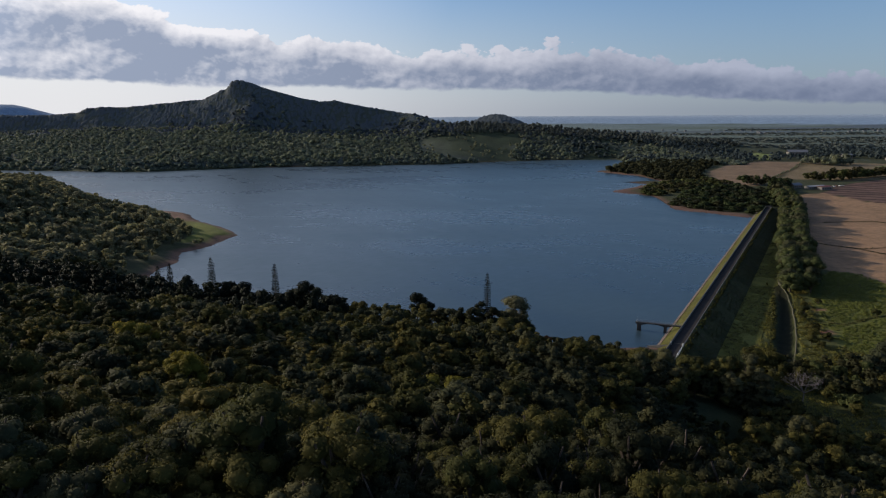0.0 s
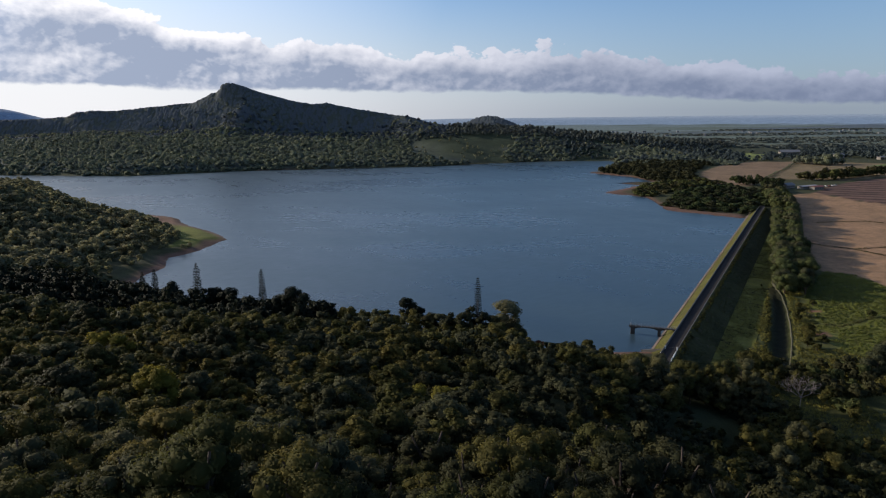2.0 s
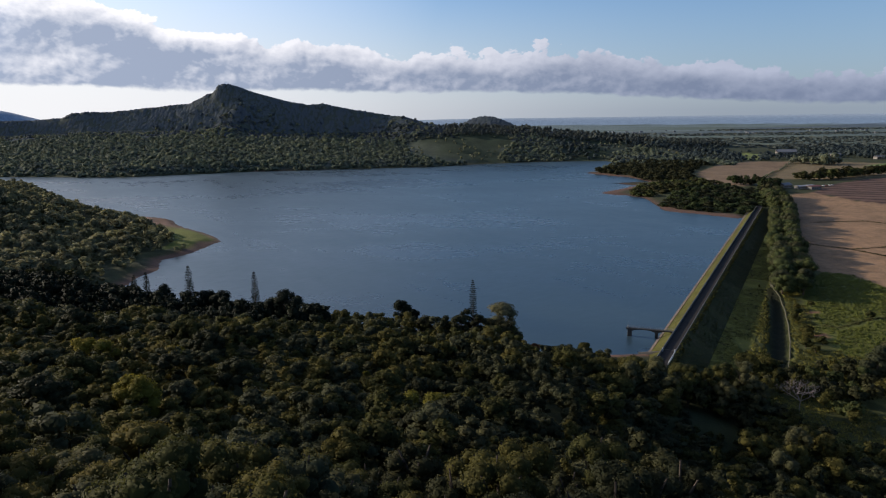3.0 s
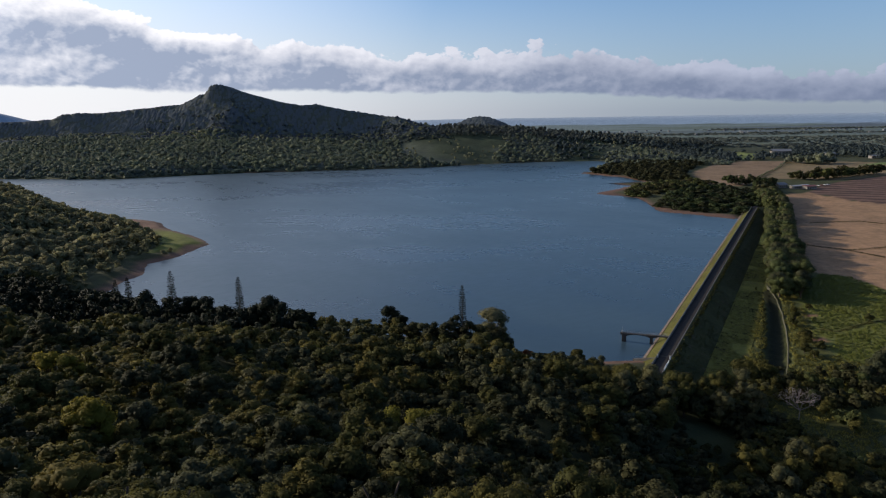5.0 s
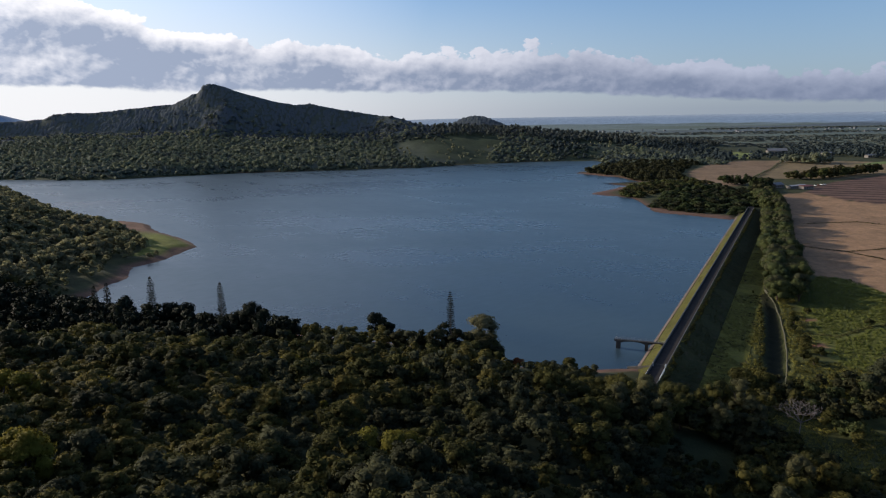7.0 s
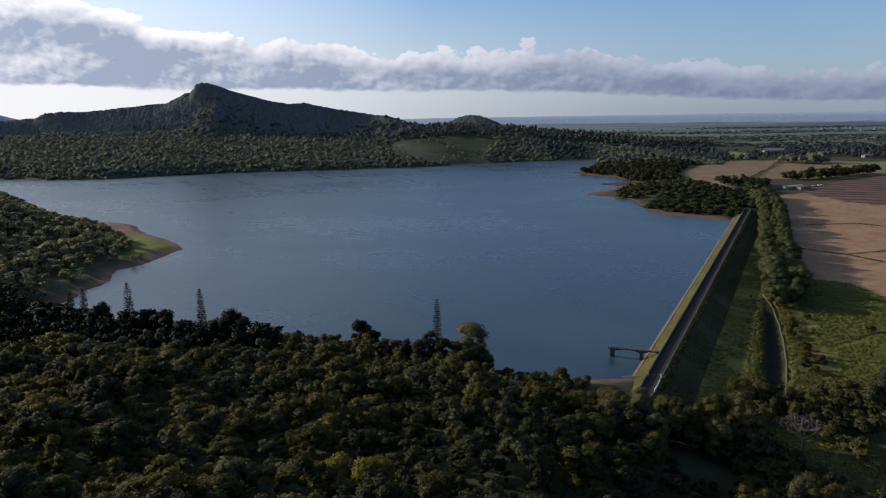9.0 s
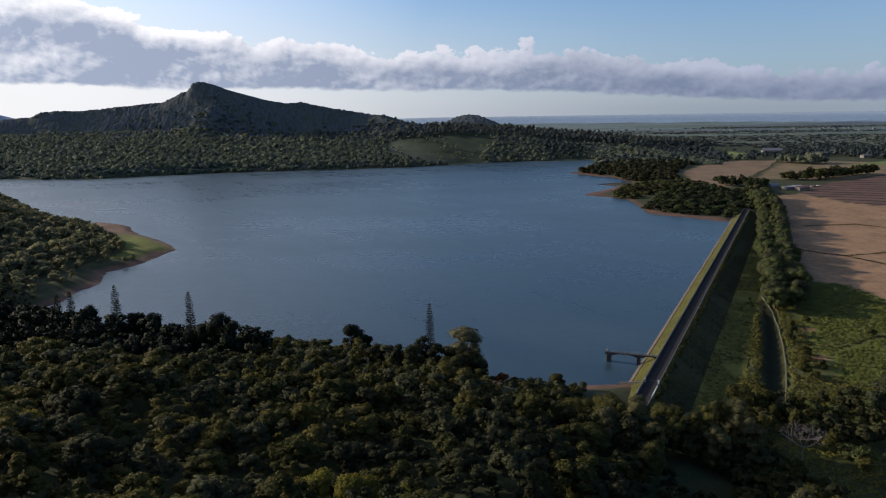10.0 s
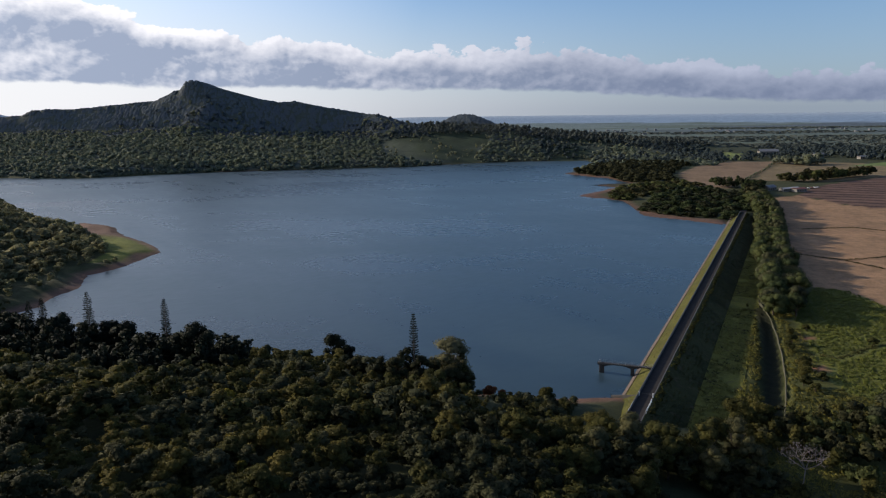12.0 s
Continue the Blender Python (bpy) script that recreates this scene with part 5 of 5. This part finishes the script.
rail(15, 23, 2.25, "white-painted guard rail beside the crest road")
rail(13, 19, -2.15, "white-painted guard rail beside the crest road")
GATE = thing("barrier_gate", (*dam_xy(26.5, 0.0), CREST + 0.05), "grey barrier bar between two pale concrete pillars across the road", "gate", turn=math.degrees(math.atan2(D_R.y, D_R.x)))
for x_ in (-2.0, 2.0):
    bm = bmesh.new()
    box(bm, (x_, 0, 0.55), (0.42, 0.42, 1.3))
    bmesh.ops.bevel(bm, geom=bm.edges[:], offset=0.05, segments=1, affect="EDGES")
    pillar = part("pillar", bm, WHITE, GATE)
    bm = bmesh.new()
    box(bm, (x_, 0, 1.24), (0.54, 0.54, 0.1))
    part("cap", bm, CONCRETE, pillar)
bm = bmesh.new()
tube(bm, (-1.78, 0, 0.85), (1.78, 0, 0.85), 0.05, 0.05, 8)
part("bar", bm, CONCRETE_DARK, GATE)
skiff = thing("boat", on_ground(43.0, 236.6, -0.05), "small white boat drawn up at the shore", "boat", turn=20)
bm = bmesh.new()
for k, (x, w, h) in enumerate(((-2.2, 0.55, 0.7), (-1.0, 0.85, 0.65), (0.6, 0.85, 0.7), (1.8, 0.5, 0.8), (2.5, 0.05, 0.95))):
    pts = [(x, -w, h), (x, -w * 0.6, 0.05), (x, w * 0.6, 0.05), (x, w, h)]
    vs = [bm.verts.new(q) for q in pts]
    if k:
        for i in range(3):
            bm.faces.new((last[i], last[i + 1], vs[i + 1], vs[i]))
    else:
        bm.faces.new(vs)
    last = vs
bmesh.ops.solidify(bm, geom=bm.faces[:], thickness=0.06)
part("hull", bm, WHITE, skiff)
bm = bmesh.new()
box(bm, (-0.4, 0, 0.85), (1.7, 1.2, 0.7))
part("cabin", bm, WHITE, skiff)

# ---- farm ----
ROOF_GREY = plain("sheet_roof", (0.16, 0.165, 0.175), 0.7, 0.1, grain=0.8)
ROOF_RED = plain("red_roof", (0.20, 0.075, 0.06), 0.7, grain=0.6)
ROOF_PALE = plain("pale_roof", (0.30, 0.30, 0.31), 0.8, grain=0.7)
WALL_CREAM = plain("cream_wall", (0.20, 0.185, 0.165), 0.9, grain=0.6)
GLASS_DARK = plain("window_glass", (0.03, 0.035, 0.04), 0.2, grain=2.0, spec=0.6)


def gabled(name, at, turn, length, width, eaves, ridge, roof, label, openings=4, category="farm building"):
    t = thing(name, at, label, category, turn=turn)
    bm = bmesh.new()
    box(bm, (0, 0, eaves / 2 - 0.3), (length, width, eaves + 0.6))
    part("wall", bm, WALL_CREAM, t)
    bm = bmesh.new()
    l2, w2 = length / 2 + 0.4, width / 2 + 0.5
    a = [bm.verts.new((x, y, z)) for x in (-l2, l2) for y, z in ((-w2, eaves - 0.05), (0, ridge), (w2, eaves - 0.05), (w2, eaves + 0.15), (0, ridge + 0.2), (-w2, eaves + 0.15))]
    for i in range(6):
        bm.faces.new((a[i], a[(i + 1) % 6], a[6 + (i + 1) % 6], a[6 + i]))
    bm.faces.new(a[:6][::-1])
    bm.faces.new(a[6:])
    bmesh.ops.recalc_face_normals(bm, faces=bm.faces)
    part("roof", bm, roof, t)
    for k in range(openings):
        for side in (-1, 1):
            bm = bmesh.new()
            box(bm, (-length / 2 + length * (k + 0.5) / openings, side * (width / 2 + 0.02), eaves * 0.52), (length / openings * 0.45, 0.08, eaves * 0.5))
            part("window", bm, GLASS_DARK, t)
    return t


gabled("barn", on_ground(366, 722), 25, 12, 8, 3.2, 5.2, ROOF_GREY, "grey sheet-roofed barn at the field corner")
gabled("shed", on_ground(377, 711), 20, 11, 6, 2.8, 3.6, ROOF_PALE, "low white-roofed shed beside the barn")
gabled("shed", on_ground(389, 708), 20, 13, 7, 3.0, 4.0, ROOF_RED, "low red-roofed shed beside the barn")
gabled("shed", on_ground(391, 721), 20, 9, 5, 2.6, 3.2, ROOF_PALE, "low white-roofed shed beside the barn")
gabled("farmhouse", on_ground(586, 1160), -10, 30, 14, 8, 11.5, ROOF_GREY, "large grey farmhouse among trees", 6)
gabled("shed", on_ground(690, 1075), 10, 14, 8, 4, 5.5, ROOF_GREY, "white-walled shed among the fields")
gabled("farmhouse", on_ground(640, 1110), 0, 16, 9, 5, 7, ROOF_GREY, "grey-roofed farmhouse at the field edge")


def car(at, turn, mat, label):
    t = thing("car", at, label, "car", "farm cars", turn)
    bm = bmesh.new()
    box(bm, (0, 0, 0.62), (4.2, 1.7, 0.65))
    bmesh.ops.bevel(bm, geom=bm.edges[:], offset=0.15, segments=2, affect="EDGES")
    part("body", bm, mat, t)
    bm = bmesh.new()
    box(bm, (-0.2, 0, 1.15), (2.2, 1.5, 0.55))
    bmesh.ops.bevel(bm, geom=bm.edges[:], offset=0.2, segments=2, affect="EDGES")
    part("cabin", bm, GLASS_DARK, t)
    for x in (-1.3, 1.3):
        for y in (-0.8, 0.8):
            bm = bmesh.new()
            tube(bm, (x, y - 0.1, 0.32), (x, y + 0.1, 0.32), 0.32, 0.32, 10)
            part("wheel", bm, ASPHALT, t)


for k in range(6):
    car(on_ground(403 + k * 4.2, 727 + k * 1.6, 0.02), 80, (WHITE, STEEL, WHITE, ROOF_RED, WHITE, STEEL)[k], "small parked car beside the sheds")

# hedges and groves round the farm
fx, fy = scatter(395, 560, 770, 850, 6.5, lambda x, y: edge([(424, 800), (445, 792), (495, 820), (540, 842)], x, y, False) < 9)
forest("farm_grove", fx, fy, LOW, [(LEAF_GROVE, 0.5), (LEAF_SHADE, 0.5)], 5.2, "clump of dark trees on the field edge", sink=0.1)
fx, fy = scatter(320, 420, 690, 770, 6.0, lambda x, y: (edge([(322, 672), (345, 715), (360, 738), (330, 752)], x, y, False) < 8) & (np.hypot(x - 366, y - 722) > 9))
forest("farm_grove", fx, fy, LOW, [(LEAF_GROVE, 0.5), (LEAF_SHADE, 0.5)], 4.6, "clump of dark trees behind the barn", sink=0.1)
fx, fy = scatter(520, 600, 965, 1045, 7.0, lambda x, y: edge([(530, 1015), (548, 985), (570, 992)], x, y, False) < 10)
forest("field_grove", fx, fy, LOW, [(LEAF_FAR, 1.0)], 6.0, "clump of dark trees in the stubble", sink=0.1)
fx, fy = scatter(330, 560, 735, 1060, 4.0, lambda x, y: edge([(540, 1043), (457, 917), (384, 809), (345, 752)], x, y, False) < 1.6)
forest("field_hedge", fx, fy, FAR, [(LEAF_FAR, 1.0)], 1.5, "thin dark hedge between two fields", "hedge", sink=0.2)

# distant village
vr = np.random.default_rng(12)
cells = []
for k in range(34):
    x, y = vr.uniform(640, 1600), vr.uniform(2150, 2700)
    w, d, h, zz = vr.uniform(6, 13), vr.uniform(6, 9), vr.uniform(3, 6), float(land(x, y))
    p8 = np.array([[x + a * w / 2, y + b * d / 2, zz + c * h] for c in (0, 1) for a, b in ((-1, -1), (1, -1), (1, 1), (-1, 1))])
    cells += [p8[[0, 1, 5, 4]], p8[[1, 2, 6, 5]], p8[[2, 3, 7, 6]], p8[[3, 0, 4, 7]], p8[[4, 5, 6, 7]]]
tagged(new("village", soup("village", np.array(cells), [ROOF_GREY])), "distant scatter of pale village houses", "village", kind="stuff")
